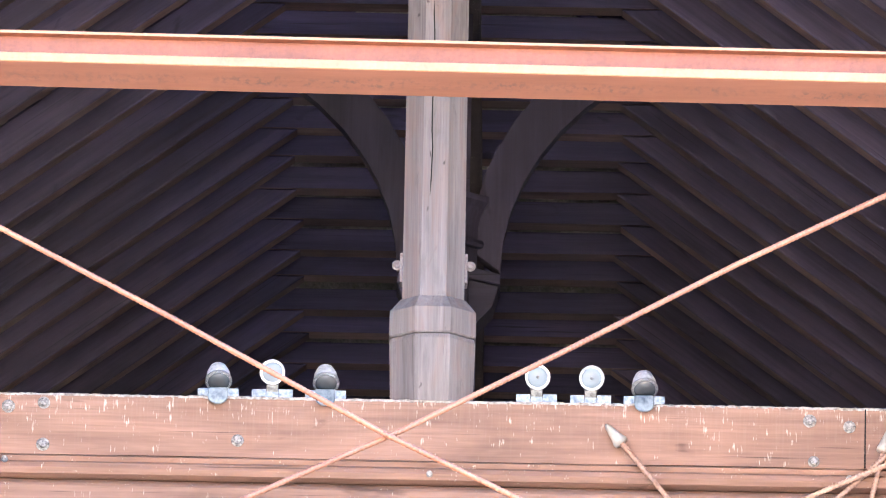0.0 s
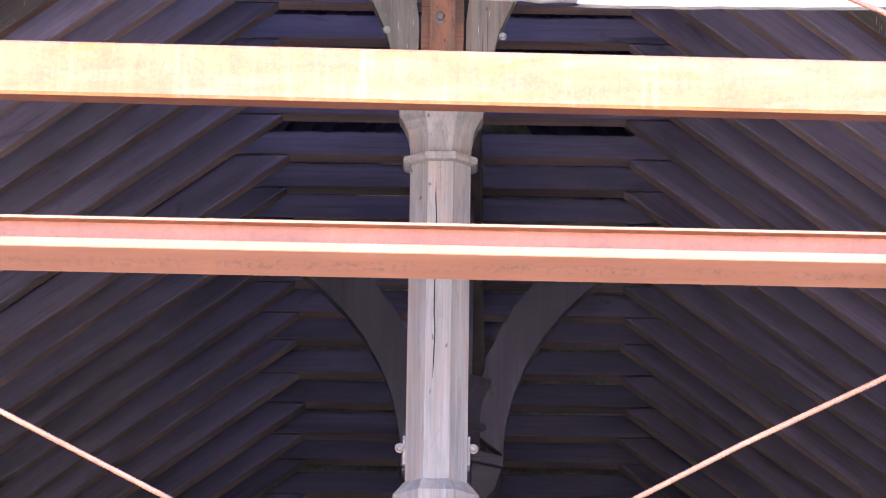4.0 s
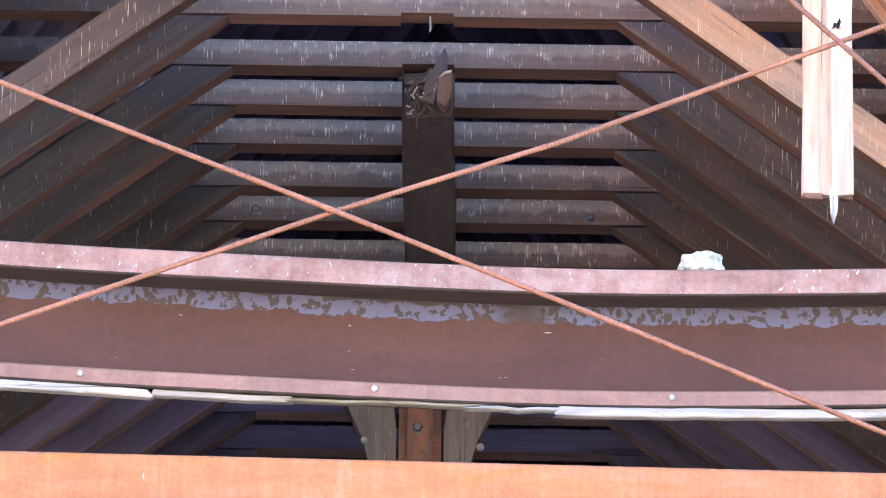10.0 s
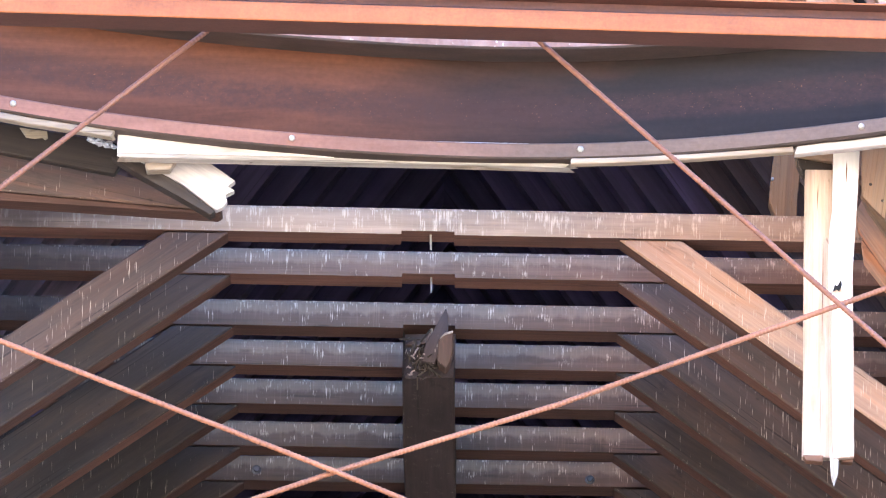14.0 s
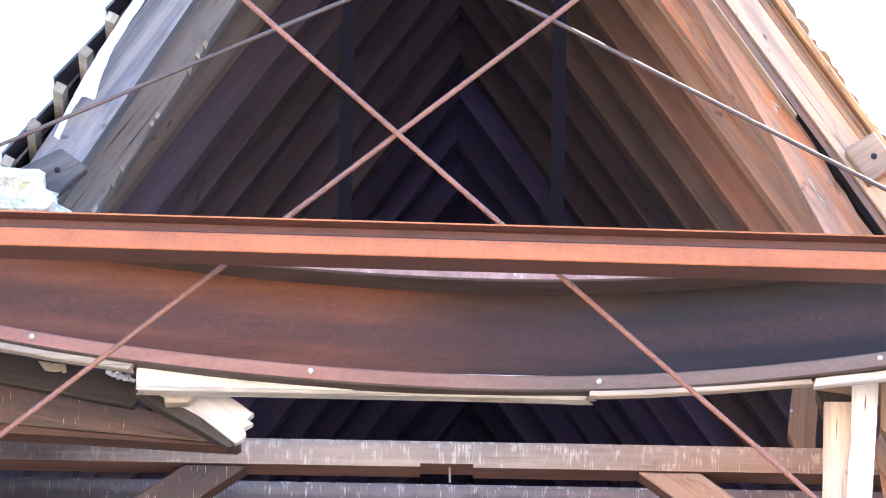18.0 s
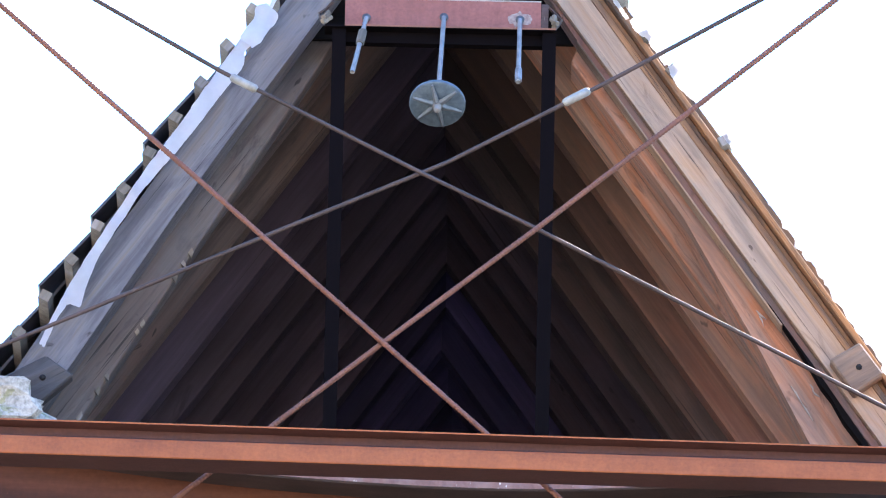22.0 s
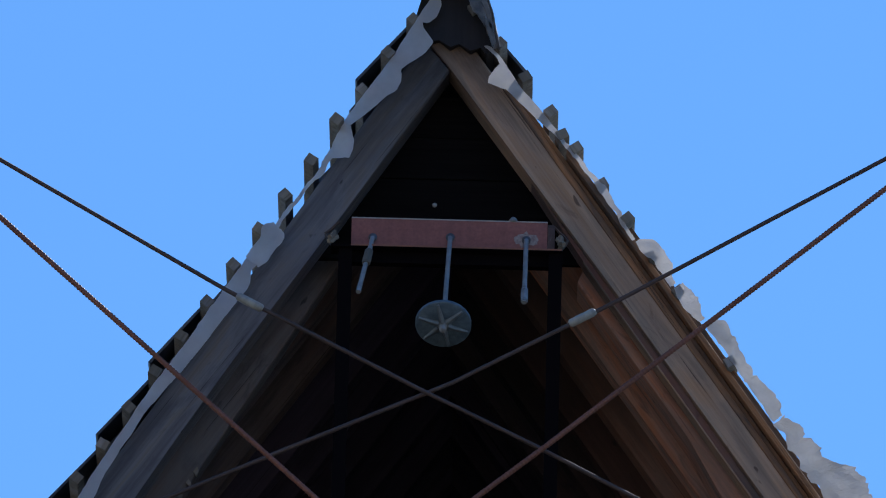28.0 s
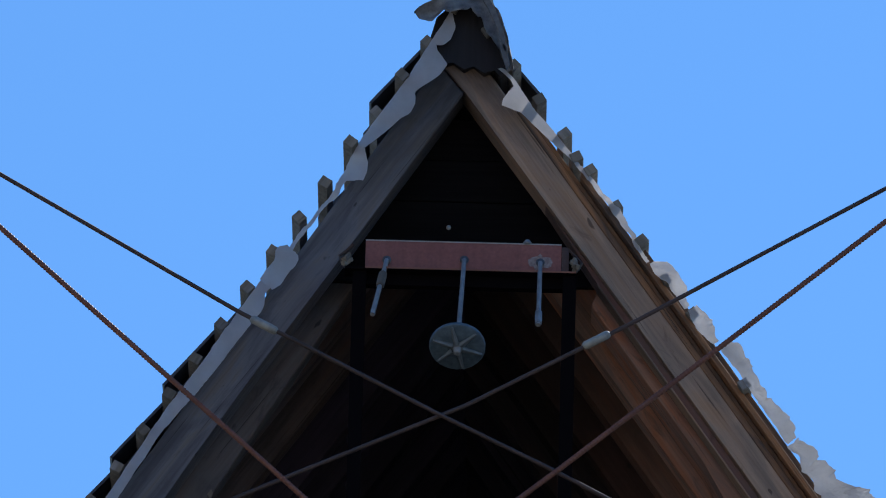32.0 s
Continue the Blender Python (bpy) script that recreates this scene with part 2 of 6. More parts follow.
# far undersides lightened, light from below put into the tone
M_SOFFIT_D = wood("lit red brown oak underside", (0.115, 0.076, 0.080), (0.235, 0.155, 0.155), 0.0)
# oak tinted blue to carry the haze deep in the roof
M_OLD_LOW = wood("blue-hazed oak", (0.047, 0.044, 0.112), (0.108, 0.100, 0.235), ends=((1.15, 1.05, 0.76), (1.15, 1.04, 0.76)))
M_SOOT = wood("dark weathered oak", (0.032, 0.025, 0.022), (0.095, 0.074, 0.064), 0.2, thin=150)
M_FALLEN = aged("red brown fallen timber", ((0.075, 0.058, 0.054), (0.108, 0.072, 0.063), (0.14, 0.08, 0.062)), (0.03, 0.022, 0.02), droppings=0.3, stain=0.85)
M_SPLIT = wood("grey split timber", (0.42, 0.41, 0.425), (0.80, 0.79, 0.80), 0.0, grain=0.8, vary=0.1)
M_YELLOWED = wood("greyed board", (0.20, 0.175, 0.15), (0.46, 0.41, 0.36), 0.0, 0.2)
# rafter tones with the gloom and blue haze of the depth mixed in
M_RAF_BLACK = wood("blue-hazed black rafter", (0.042, 0.038, 0.12), (0.090, 0.081, 0.235), 0.0)
M_RAF_DIM = wood("hazed dim rafter", (0.050, 0.042, 0.076), (0.108, 0.088, 0.145), 0.0)
# post darkened and blued as haze for its distance
M_POST_FAR = wood("hazed dark far post", (0.024, 0.021, 0.042), (0.056, 0.048, 0.088), 0.0)
M_SOUL = aged("brown oak brace", ((0.060, 0.048, 0.050), (0.082, 0.059, 0.058), (0.100, 0.064, 0.059)), (0.03, 0.024, 0.025), droppings=0.7, vary=0.2)
M_SOUL_D = aged("blue-hazed oak brace", ((0.024, 0.022, 0.026), (0.038, 0.032, 0.035), (0.060, 0.044, 0.041)), (0.014, 0.012, 0.015), stain=0.8, droppings=0.3, vary=0.25)
# inner rafter with depth haze in its tone
M_RAF_BROWN = aged("hazed inner rafter", ((0.044, 0.036, 0.058), (0.060, 0.046, 0.070), (0.066, 0.046, 0.066)), (0.026, 0.021, 0.034), vary=0.2)
M_STUB = aged("red brown stub", ((0.18, 0.108, 0.064), (0.22, 0.12, 0.062), (0.26, 0.125, 0.06)), (0.08, 0.05, 0.032), droppings=0.2)
M_TAN = aged("tan broken board", ((0.25, 0.175, 0.125), (0.34, 0.235, 0.165), (0.36, 0.225, 0.14)), (0.18, 0.11, 0.07), stain=0.4, cracks=0.6)
M_OLD_CRACK = wood("brown crack", (0.16, 0.09, 0.06), (0.28, 0.17, 0.12), 0.0)
M_RAF_TAN = aged("tan inner rafter", ((0.39, 0.25, 0.195), (0.49, 0.28, 0.20), (0.54, 0.26, 0.165)), (0.22, 0.15, 0.115), vary=0.05, apex_shade=(1.4, 2.7))
M_RAF_RED = aged("rose brown rafter", ((0.25, 0.145, 0.118), (0.33, 0.175, 0.135), (0.36, 0.17, 0.12)), (0.12, 0.08, 0.068), vary=0.05, apex_shade=(1.4, 2.7))
M_RAF_ROSE = aged("dull rose brown rafter", ((0.125, 0.092, 0.09), (0.165, 0.112, 0.105), (0.18, 0.11, 0.098)), (0.06, 0.046, 0.046), vary=0.05, apex_shade=(1.2, 2.4))
M_RAF_GREY = aged("grey brown rafter", ((0.080, 0.064, 0.068), (0.108, 0.08, 0.082), (0.12, 0.08, 0.079)), (0.04, 0.032, 0.036), vary=0.05)
M_LOOSE = wood("black brown board", (0.013, 0.010, 0.010), (0.05, 0.038, 0.034), 0.0)
M_SOUL_M = aged("dark red brown oak brace", ((0.040, 0.033, 0.034), (0.062, 0.046, 0.044), (0.085, 0.055, 0.049)), (0.018, 0.015, 0.016), stain=0.85, droppings=0.3, vary=0.25)
M_PURLIN = wood("dark purlin oak", (0.038, 0.029, 0.033), (0.09, 0.068, 0.074), 0.1, thin=190)
M_SOUL_R = aged("tan oak brace", ((0.30, 0.215, 0.18), (0.40, 0.26, 0.20), (0.42, 0.24, 0.165)), (0.15, 0.092, 0.07), droppings=1.0)
M_RAF_L = aged("weathered rafter", ((0.115, 0.108, 0.108), (0.175, 0.158, 0.152), (0.18, 0.145, 0.13)), (0.055, 0.048, 0.047))
M_RAF_R = aged("warm tan rafter", ((0.36, 0.255, 0.21), (0.54, 0.315, 0.225), (0.60, 0.265, 0.145)), (0.15, 0.088, 0.068), stain=0.85)
M_BARGE_L = aged("grey blue barge rafter", ((0.105, 0.107, 0.122), (0.165, 0.165, 0.180), (0.185, 0.165, 0.150)), (0.06, 0.057, 0.06), vary=0.04, apex_shade=(0.45, 1.25))
M_RIDGE_SHADE = wood("black ridge shade", (0.004, 0.003, 0.004), (0.014, 0.011, 0.013), 0.0)
M_BARGE_R = aged("tan barge rafter", ((0.33, 0.25, 0.188), (0.445, 0.315, 0.222), (0.465, 0.295, 0.178)), (0.16, 0.10, 0.068), vary=0.04, stain=0.7, apex_shade=(0.25, 0.85))
# sarking blued to imitate the hazy dark inside the roof
M_SARK = wood("blue-hazed sarking board", (0.068, 0.060, 0.18), (0.145, 0.126, 0.34), 0.0)
M_SARK_EDGE = aged("orange brown board edge", ((0.10, 0.072, 0.055), (0.23, 0.128, 0.068), (0.33, 0.165, 0.072)), (0.05, 0.034, 0.025), vary=0.3)
M_RAF_DARK = aged("dimmed brown rafter", ((0.080, 0.068, 0.070), (0.130, 0.104, 0.100), (0.15, 0.105, 0.092)), (0.035, 0.029, 0.03))
M_RAF_MID = aged("red brown rafter", ((0.14, 0.108, 0.095), (0.20, 0.122, 0.10), (0.235, 0.115, 0.086)), (0.06, 0.04, 0.035))
M_TIE = wood("red brown tie beam", (0.23, 0.135, 0.105), (0.41, 0.25, 0.195), 0.6, vary=0.05, run=(-0.29, 0.0), thin=120)
M_POST = aged("weathered crown post", ((0.20, 0.18, 0.182), (0.255, 0.235, 0.238), (0.27, 0.215, 0.205)), (0.10, 0.085, 0.085), stain=0.45, cracks=0.4, vary=0.1)
M_POST_HEAD = aged("dusty grey head brace", ((0.11, 0.103, 0.105), (0.15, 0.14, 0.14), (0.165, 0.135, 0.128)), (0.055, 0.048, 0.048), droppings=0.4)
M_POST_RED = aged("red brown post timber", ((0.105, 0.07, 0.062), (0.155, 0.08, 0.06), (0.20, 0.088, 0.056)), (0.045, 0.028, 0.024))
M_FRESH = aged("fresh pale timber", ((0.50, 0.39, 0.32), (0.62, 0.50, 0.42), (0.58, 0.42, 0.32)), (0.34, 0.22, 0.16), stain=0.35, cracks=0.55, vary=0.06)
M_BLEACHED = wood("bleached split timber", (0.66, 0.65, 0.64), (0.88, 0.88, 0.88), 0.0, vary=0.02)
M_WHITE = wood("white split timber", (0.44, 0.42, 0.40), (0.72, 0.71, 0.70), 0.0, 0.22, vary=0.1)
M_WEATHER = aged("weathered pale board", ((0.32, 0.315, 0.31), (0.46, 0.44, 0.42), (0.38, 0.315, 0.26)), (0.14, 0.11, 0.085), stain=0.8, vary=0.1)
M_BATTEN = wood("grey green batten", (0.13, 0.12, 0.09), (0.34, 0.31, 0.26), 0.0, 0.3)
M_STEEL = rust("orange rusted steel", (0.31, 0.107, 0.034), (0.43, 0.165, 0.057), 0.6, 0.4, drops=0.12, vary=0.03, mottle=((0.39, 0.170, 0.088), (0.43, 0.135, 0.020), (0.49, 0.265, 0.16)))
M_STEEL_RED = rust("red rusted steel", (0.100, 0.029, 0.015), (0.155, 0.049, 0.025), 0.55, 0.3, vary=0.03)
M_STEEL_PINK = rust("pale red rusted steel", (0.150, 0.044, 0.020), (0.215, 0.068, 0.033), 0.6, 0.3, vary=0.03)
M_LIP = rust("lit and worn bright steel lip", (0.29, 0.128, 0.056), (0.39, 0.185, 0.088), 0.5, 0.3, vary=0.03)
M_ROD = rust("rusted bar", (0.20, 0.078, 0.046), (0.38, 0.165, 0.098), 0.6, 0.2)
M_ANCHOR = rust("pale rusted bar", (0.36, 0.22, 0.17), (0.56, 0.38, 0.31), 0.6, 0.2)
# lit lip, shaded web and shaded underside tones of one red steel
M_LIP_DARK = rust("lit and worn orange steel lip", (0.27, 0.077, 0.021), (0.38, 0.117, 0.034), 0.6, 0.3, vary=0.03)
M_WEB_RED = rust("shaded red web", (0.075, 0.025, 0.019), (0.105, 0.037, 0.028), 0.65, 0.3, vary=0.03)
M_UNDER_RED = rust("shaded red underside", (0.060, 0.024, 0.020), (0.085, 0.036, 0.031), 0.65, 0.3, vary=0.03)
M_ROD_S = rust("smooth rusted rod", (0.048, 0.033, 0.029), (0.10, 0.068, 0.060), 0.65, 0.2)
M_ROD_DARK = rust("dark rusted bar", (0.135, 0.054, 0.034), (0.26, 0.110, 0.072), 0.6, 0.2)
M_FLANGE = rust("pink primed flange", (0.205, 0.097, 0.073), (0.33, 0.185, 0.15), 0.55, 0.6, drops=0.75, vary=0.03)
M_FLANGE_LOW = rust("red primed flange", (0.20, 0.10, 0.073), (0.30, 0.162, 0.122), 0.55, 0.4, vary=0.03)
M_PLATE = rust("dull red plate", (0.205, 0.072, 0.060), (0.285, 0.112, 0.095), 0.6, 0.4, vary=0.02)
M_BLACK, _nt, _b = nodes_of("black bitumen paint", 0.95)
_b.inputs["Base Color"].default_value, _b.inputs["Specular IOR Level"].default_value = (0.005, 0.004, 0.005, 1), 0.04
# near-black for places that lie in shade
M_UNLIT, _nt, _b = nodes_of("unlit black", 0.95)
_b.inputs["Specular IOR Level"].default_value = 0.08
_nt.links.new(ramp(_nt, noise_tex(_nt, coords(_nt, (2, 60, 60)), 1.0, 4, 0.6), [(0.3, (0.003, 0.0025, 0.0025)), (0.7, (0.0075, 0.0062, 0.006))]), _b.inputs["Base Color"])
M_DARKSTEEL = plain("dark steel", (0.004, 0.004, 0.005), (0.012, 0.011, 0.011), 0.9, 0.0)
M_GALV = plain("galvanised steel", (0.17, 0.18, 0.19), (0.33, 0.35, 0.36), 0.5, 0.25)
M_BOLT = plain("dark bolt", (0.05, 0.05, 0.055), (0.16, 0.16, 0.17), 0.5, 0.5)
M_BOLT_SPAT = plain("bolt spattered with droppings", (0.07, 0.07, 0.075), (0.55, 0.54, 0.52), 0.7, 0.0, 75.0)
M_BOLT_PALE = plain("pale bolt", (0.32, 0.31, 0.285), (0.55, 0.535, 0.50), 0.5, 0.1)
M_SLEEVE = plain("grey green sleeve", (0.24, 0.25, 0.235), (0.42, 0.43, 0.40), 0.5, 0.1, 25.0)
M_SLATE = plain("dark slate", (0.025, 0.027, 0.035), (0.09, 0.095, 0.11), 0.5, 0.0, 9.0)
M_FELT = plain("white roofing membrane", (0.66, 0.66, 0.68), (0.86, 0.86, 0.88), 0.7, 0.0, 9.0, 0.4)
_nt = M_FELT.node_tree
_see, _mix = _nt.nodes.new("ShaderNodeBsdfTranslucent"), add(_nt, "ShaderNodeMixShader", Fac=0.25)
_see.inputs["Color"].default_value = (0.8, 0.8, 0.82, 1)
_nt.links.new(_nt.nodes["Principled BSDF"].outputs[0], _mix.inputs[1])
_nt.links.new(_see.outputs[0], _mix.inputs[2])
_nt.links.new(_mix.outputs[0], _nt.nodes["Material Output"].inputs[0])
M_FLAP = plain("soiled white roofing membrane", (0.54, 0.535, 0.54), (0.70, 0.695, 0.70), 0.7, 0.0, 7.0, 0.2)
M_LEAD = plain("crumpled lead", (0.15, 0.15, 0.16), (0.46, 0.46, 0.475), 0.5, 0.2, 20.0, 0.5)
M_LEAD_DULL = plain("dull folded lead", (0.075, 0.072, 0.07), (0.17, 0.165, 0.16), 0.6, 0.1, 30.0, 0.4)
M_DIRTY_WHITE = plain("soiled white lamp enamel", (0.45, 0.45, 0.46), (0.95, 0.95, 0.95), 0.5, 0.0, 45.0)
M_BLUEGREY = plain("blue grey bracket", (0.13, 0.20, 0.28), (0.52, 0.59, 0.63), 0.55, 0.1, 48.0)
M_VISOR = plain("stained blue grey visor", (0.055, 0.085, 0.12), (0.30, 0.37, 0.42), 0.5, 0.1, 26.0)
M_LENS, _nt, _b = nodes_of("lamp glass", 0.08)
_b.inputs["Base Color"].default_value = (0.24, 0.295, 0.33, 1)
M_LENS_DARK, _nt, _b = nodes_of("shaded lamp glass", 0.12)
_b.inputs["Base Color"].default_value = (0.075, 0.085, 0.095, 1)
M_DISC = plain("dark galvanised casting", (0.050, 0.082, 0.112), (0.115, 0.168, 0.215), 0.5, 0.15, 30.0)
M_RIB = plain("galvanised rib", (0.10, 0.13, 0.155), (0.21, 0.25, 0.28), 0.5, 0.2, 30.0)
M_PATCH = plain("grey corrosion", (0.16, 0.11, 0.11), (0.34, 0.31, 0.30), 0.8, 0.0, 60.0)
M_FOIL = plain("bluish white plastic", (0.20, 0.24, 0.32), (0.62, 0.66, 0.74), 0.35, 0.0, 60.0)
M_CRUST = plain("whitish crust", (0.16, 0.14, 0.125), (0.62, 0.59, 0.55), 0.9, 0.0, 48.0)
M_CORRODED = plain("corroded grey casting", (0.12, 0.115, 0.10), (0.42, 0.41, 0.36), 0.85, 0.0, 55.0)
M_TWIG = plain("dry twig", (0.02, 0.015, 0.013), (0.075, 0.06, 0.05), 0.9, 0.0, 40.0)


def girder_paint():
    """Brown primer with flaked lilac old paint along the upper part of the plate, and painted flange shadow."""
    m, nt, b = nodes_of("flaking brown girder paint", 0.65)
    b.inputs["Specular IOR Level"].default_value = 0.25
    blot = noise_tex(nt, coords(nt, (1.1, 3, 3)), 1.0, 5, 0.65, 0.3)
    col = ramp(nt, blot, [(0.3, (0.064, 0.0255, 0.0165)), (0.7, (0.092, 0.0375, 0.025))])
    fine = noise_tex(nt, coords(nt, (40, 40, 40)), 1.0, 3, 0.6)
    col = mixed(nt, 0.5, col, ramp(nt, fine, [(0.3, (0.75, 0.75, 0.75)), (0.7, (1.1, 1.1, 1.1))]), "MULTIPLY")
    runs = noise_tex(nt, coords(nt, (30, 30, 1.2)), 1.0, 4, 0.6)
    col = mixed(nt, 0.25, col, ramp(nt, runs, [(0.3, (0.78, 0.76, 0.78)), (0.7, (1.12, 1.10, 1.08))]), "MULTIPLY")
    scratch = noise_tex(nt, coords(nt, (9, 70, 70)), 1.0, 3, 0.5)
    col = mixed(nt, ramp(nt, scratch, BW(0.755, 0.77)), col, (0.42, 0.36, 0.33))
    tc = nt.nodes.new("ShaderNodeTexCoord")
    sep = nt.nodes.new("ShaderNodeSeparateXYZ")
    nt.links.new(tc.outputs["UV"], sep.inputs[0])
    edge = noise_tex(nt, coords(nt, (9, 9, 9)), 1.0, 3, 0.5)
    hgt = nt.nodes.new("ShaderNodeMath")
    hgt.operation = "MULTIPLY_ADD"
    nt.links.new(edge, hgt.inputs[0])
    hgt.inputs[1].default_value = 0.13
    nt.links.new(sep.outputs[1], hgt.inputs[2])
    band = ramp(nt, hgt.outputs[0], [(0.745, (0, 0, 0)), (0.752, (1, 1, 1)), (0.875, (1, 1, 1)), (0.885, (0, 0, 0))])
    vor = add(nt, "ShaderNodeTexVoronoi", Scale=1.0)
    nt.links.new(coords(nt, (34, 34, 19)), vor.inputs["Vector"])
    dots = ramp(nt, vor.outputs["Distance"], BW(0.40, 0.44))
    clump = ramp(nt, noise_tex(nt, coords(nt, (9, 9, 9)), 1.0, 3, 0.6), BW(0.50, 0.53))
    torn = ramp(nt, noise_tex(nt, coords(nt, (24, 24, 24)), 1.0, 3, 0.6), BW(0.42, 0.44))
    holes = mixed(nt, 1.0, mixed(nt, clump, dots, (1.0, 1.0, 1.0)), torn, "MULTIPLY")
    gap = ramp(nt, noise_tex(nt, coords(nt, (0.85, 0.1, 0.1)), 1.0, 1, 0.5), BW(0.36, 0.38))
    f = mixed(nt, 1.0, mixed(nt, 1.0, band, holes, "MULTIPLY"), gap, "MULTIPLY")
    # dark primer under the lilac, also carrying the shadow below the flange
    primer = ramp(nt, hgt.outputs[0], [(0.735, (0, 0, 0)), (0.775, (0.85, 0.85, 0.85))])
    col = mixed(nt, primer, col, (0.052, 0.043, 0.041))
    col = mixed(nt, f, col, (0.098, 0.098, 0.150))
    nt.links.new(col, b.inputs["Base Color"])
    bumped(nt, b, f, 0.4, 0.002)
    return m


M_GIRDER = girder_paint()


def worn_along(name, left, right, rough=0.6, scab=None):
    """Steel whose rusty end passes into greyer old paint along its length."""
    m, nt, b = nodes_of(name, rough)
    b.inputs["Specular IOR Level"].default_value = 0.2
    blot = noise_tex(nt, coords(nt, (0.9, 7, 7)), 1.0, 6, 0.68, 0.5)
    a = ramp(nt, blot, [(0.3, left[0]), (0.7, left[1])])
    c = ramp(nt, blot, [(0.3, right[0]), (0.7, right[1])])
    tc, sep = nt.nodes.new("ShaderNodeTexCoord"), nt.nodes.new("ShaderNodeSeparateXYZ")
    nt.links.new(tc.outputs["Object"], sep.inputs[0])
    wave = nt.nodes.new("ShaderNodeMath")
    wave.operation = "MULTIPLY_ADD"
    nt.links.new(noise_tex(nt, coords(nt, (1.2, 4, 4)), 1.0, 4, 0.6), wave.inputs[0])
    wave.inputs[1].default_value = 1.6
    nt.links.new(sep.outputs[0], wave.inputs[2])
    rm = add(nt, "ShaderNodeMapRange", **{"From Min": 0.1, "From Max": 1.5})
    nt.links.new(wave.outputs[0], rm.inputs["Value"])
    col = mixed(nt, rm.outputs[0], a, c)
    fine = noise_tex(nt, coords(nt, (45, 45, 45)), 1.0, 3, 0.6)
    col = mixed(nt, 0.5, col, ramp(nt, fine, [(0.3, (0.75, 0.75, 0.75)), (0.7, (1.1, 1.1, 1.1))]), "MULTIPLY")
    if scab:
        nt.links.new(tc.outputs["UV"], (uv := nt.nodes.new("ShaderNodeSeparateXYZ")).inputs[0])
        hgt = nt.nodes.new("ShaderNodeMath")
        hgt.operation = "MULTIPLY_ADD"
        nt.links.new(noise_tex(nt, coords(nt, (1.5, 6, 6)), 1.0, 3, 0.6), hgt.inputs[0])
        hgt.inputs[1].default_value = 0.16
        nt.links.new(uv.outputs[1], hgt.inputs[2])
        band = ramp(nt, hgt.outputs[0], [(0.36, (0, 0, 0)), (0.43, (1, 1, 1)), (0.60, (1, 1, 1)), (0.70, (0, 0, 0))])
        rough_spots = ramp(nt, noise_tex(nt, coords(nt, (26, 26, 34)), 1.0, 4, 0.7), [(0.40, (0.3, 0.3, 0.3)), (0.64, (0.75, 0.75, 0.75))])
        col = mixed(nt, mixed(nt, 1.0, band, rough_spots, "MULTIPLY"), col, scab)
        specks = ramp(nt, noise_tex(nt, coords(nt, (120, 120, 120)), 1.0, 2, 0.5), [(0.70, (0, 0, 0)), (0.74, (0.45, 0.45, 0.45))])
        col = mixed(nt, mixed(nt, 1.0, band, specks, "MULTIPLY"), col, (0.30, 0.13, 0.05))
    nt.links.new(col, b.inputs["Base Color"])
    bumped(nt, b, fine, 0.2, 0.002)
    return m


M_GIRDER2 = worn_along("brown girder steel", ((0.066, 0.0225, 0.0125), (0.135, 0.048, 0.026)), ((0.0125, 0.0088, 0.0088), (0.023, 0.0165, 0.0165)), scab=(0.046, 0.0215, 0.0185))
M_FLANGE_LOW2 = worn_along("worn flange paint", ((0.19, 0.09, 0.072), (0.29, 0.15, 0.12)), ((0.105, 0.076, 0.066), (0.165, 0.120, 0.104)))


def drip_stained():
    """Pale red steel underside with small dark drip marks in a band along it."""
    m, nt, b = nodes_of("drip stained steel underside", 0.6)
    col = ramp(nt, noise_tex(nt, coords(nt, (2, 9, 9)), 1.0, 5, 0.65), [(0.3, (0.29, 0.115, 0.070)), (0.7, (0.37, 0.155, 0.098))])
    tc, sep = nt.nodes.new("ShaderNodeTexCoord"), nt.nodes.new("ShaderNodeSeparateXYZ")
    nt.links.new(tc.outputs["Object"], sep.inputs[0])
    band = ramp(nt, sep.outputs[1], [(0.10, (0, 0, 0)), (0.18, (1, 1, 1)), (0.25, (1, 1, 1)), (0.31, (0, 0, 0))])
    spots = ramp(nt, noise_tex(nt, coords(nt, (38, 14, 14)), 1.0, 3, 0.6), [(0.48, (0, 0, 0)), (0.62, (0.85, 0.85, 0.85))])
    patchy = ramp(nt, noise_tex(nt, coords(nt, (3, 3, 3)), 1.0, 2, 0.5), [(0.40, (0.15, 0.15, 0.15)), (0.60, (1, 1, 1))])
    f = mixed(nt, 1.0, mixed(nt, 1.0, band, spots, "MULTIPLY"), patchy, "MULTIPLY")
    nt.links.new(mixed(nt, f, col, (0.16, 0.085, 0.072)), b.inputs["Base Color"])
    return m


M_DRIP = drip_stained()
# dark copy for flange undersides, their shade put into the colour
M_UNDER_SHADE = rust("shaded brown underside", (0.03, 0.022, 0.02), (0.075, 0.05, 0.045), 0.7, 0.2, vary=0.02)


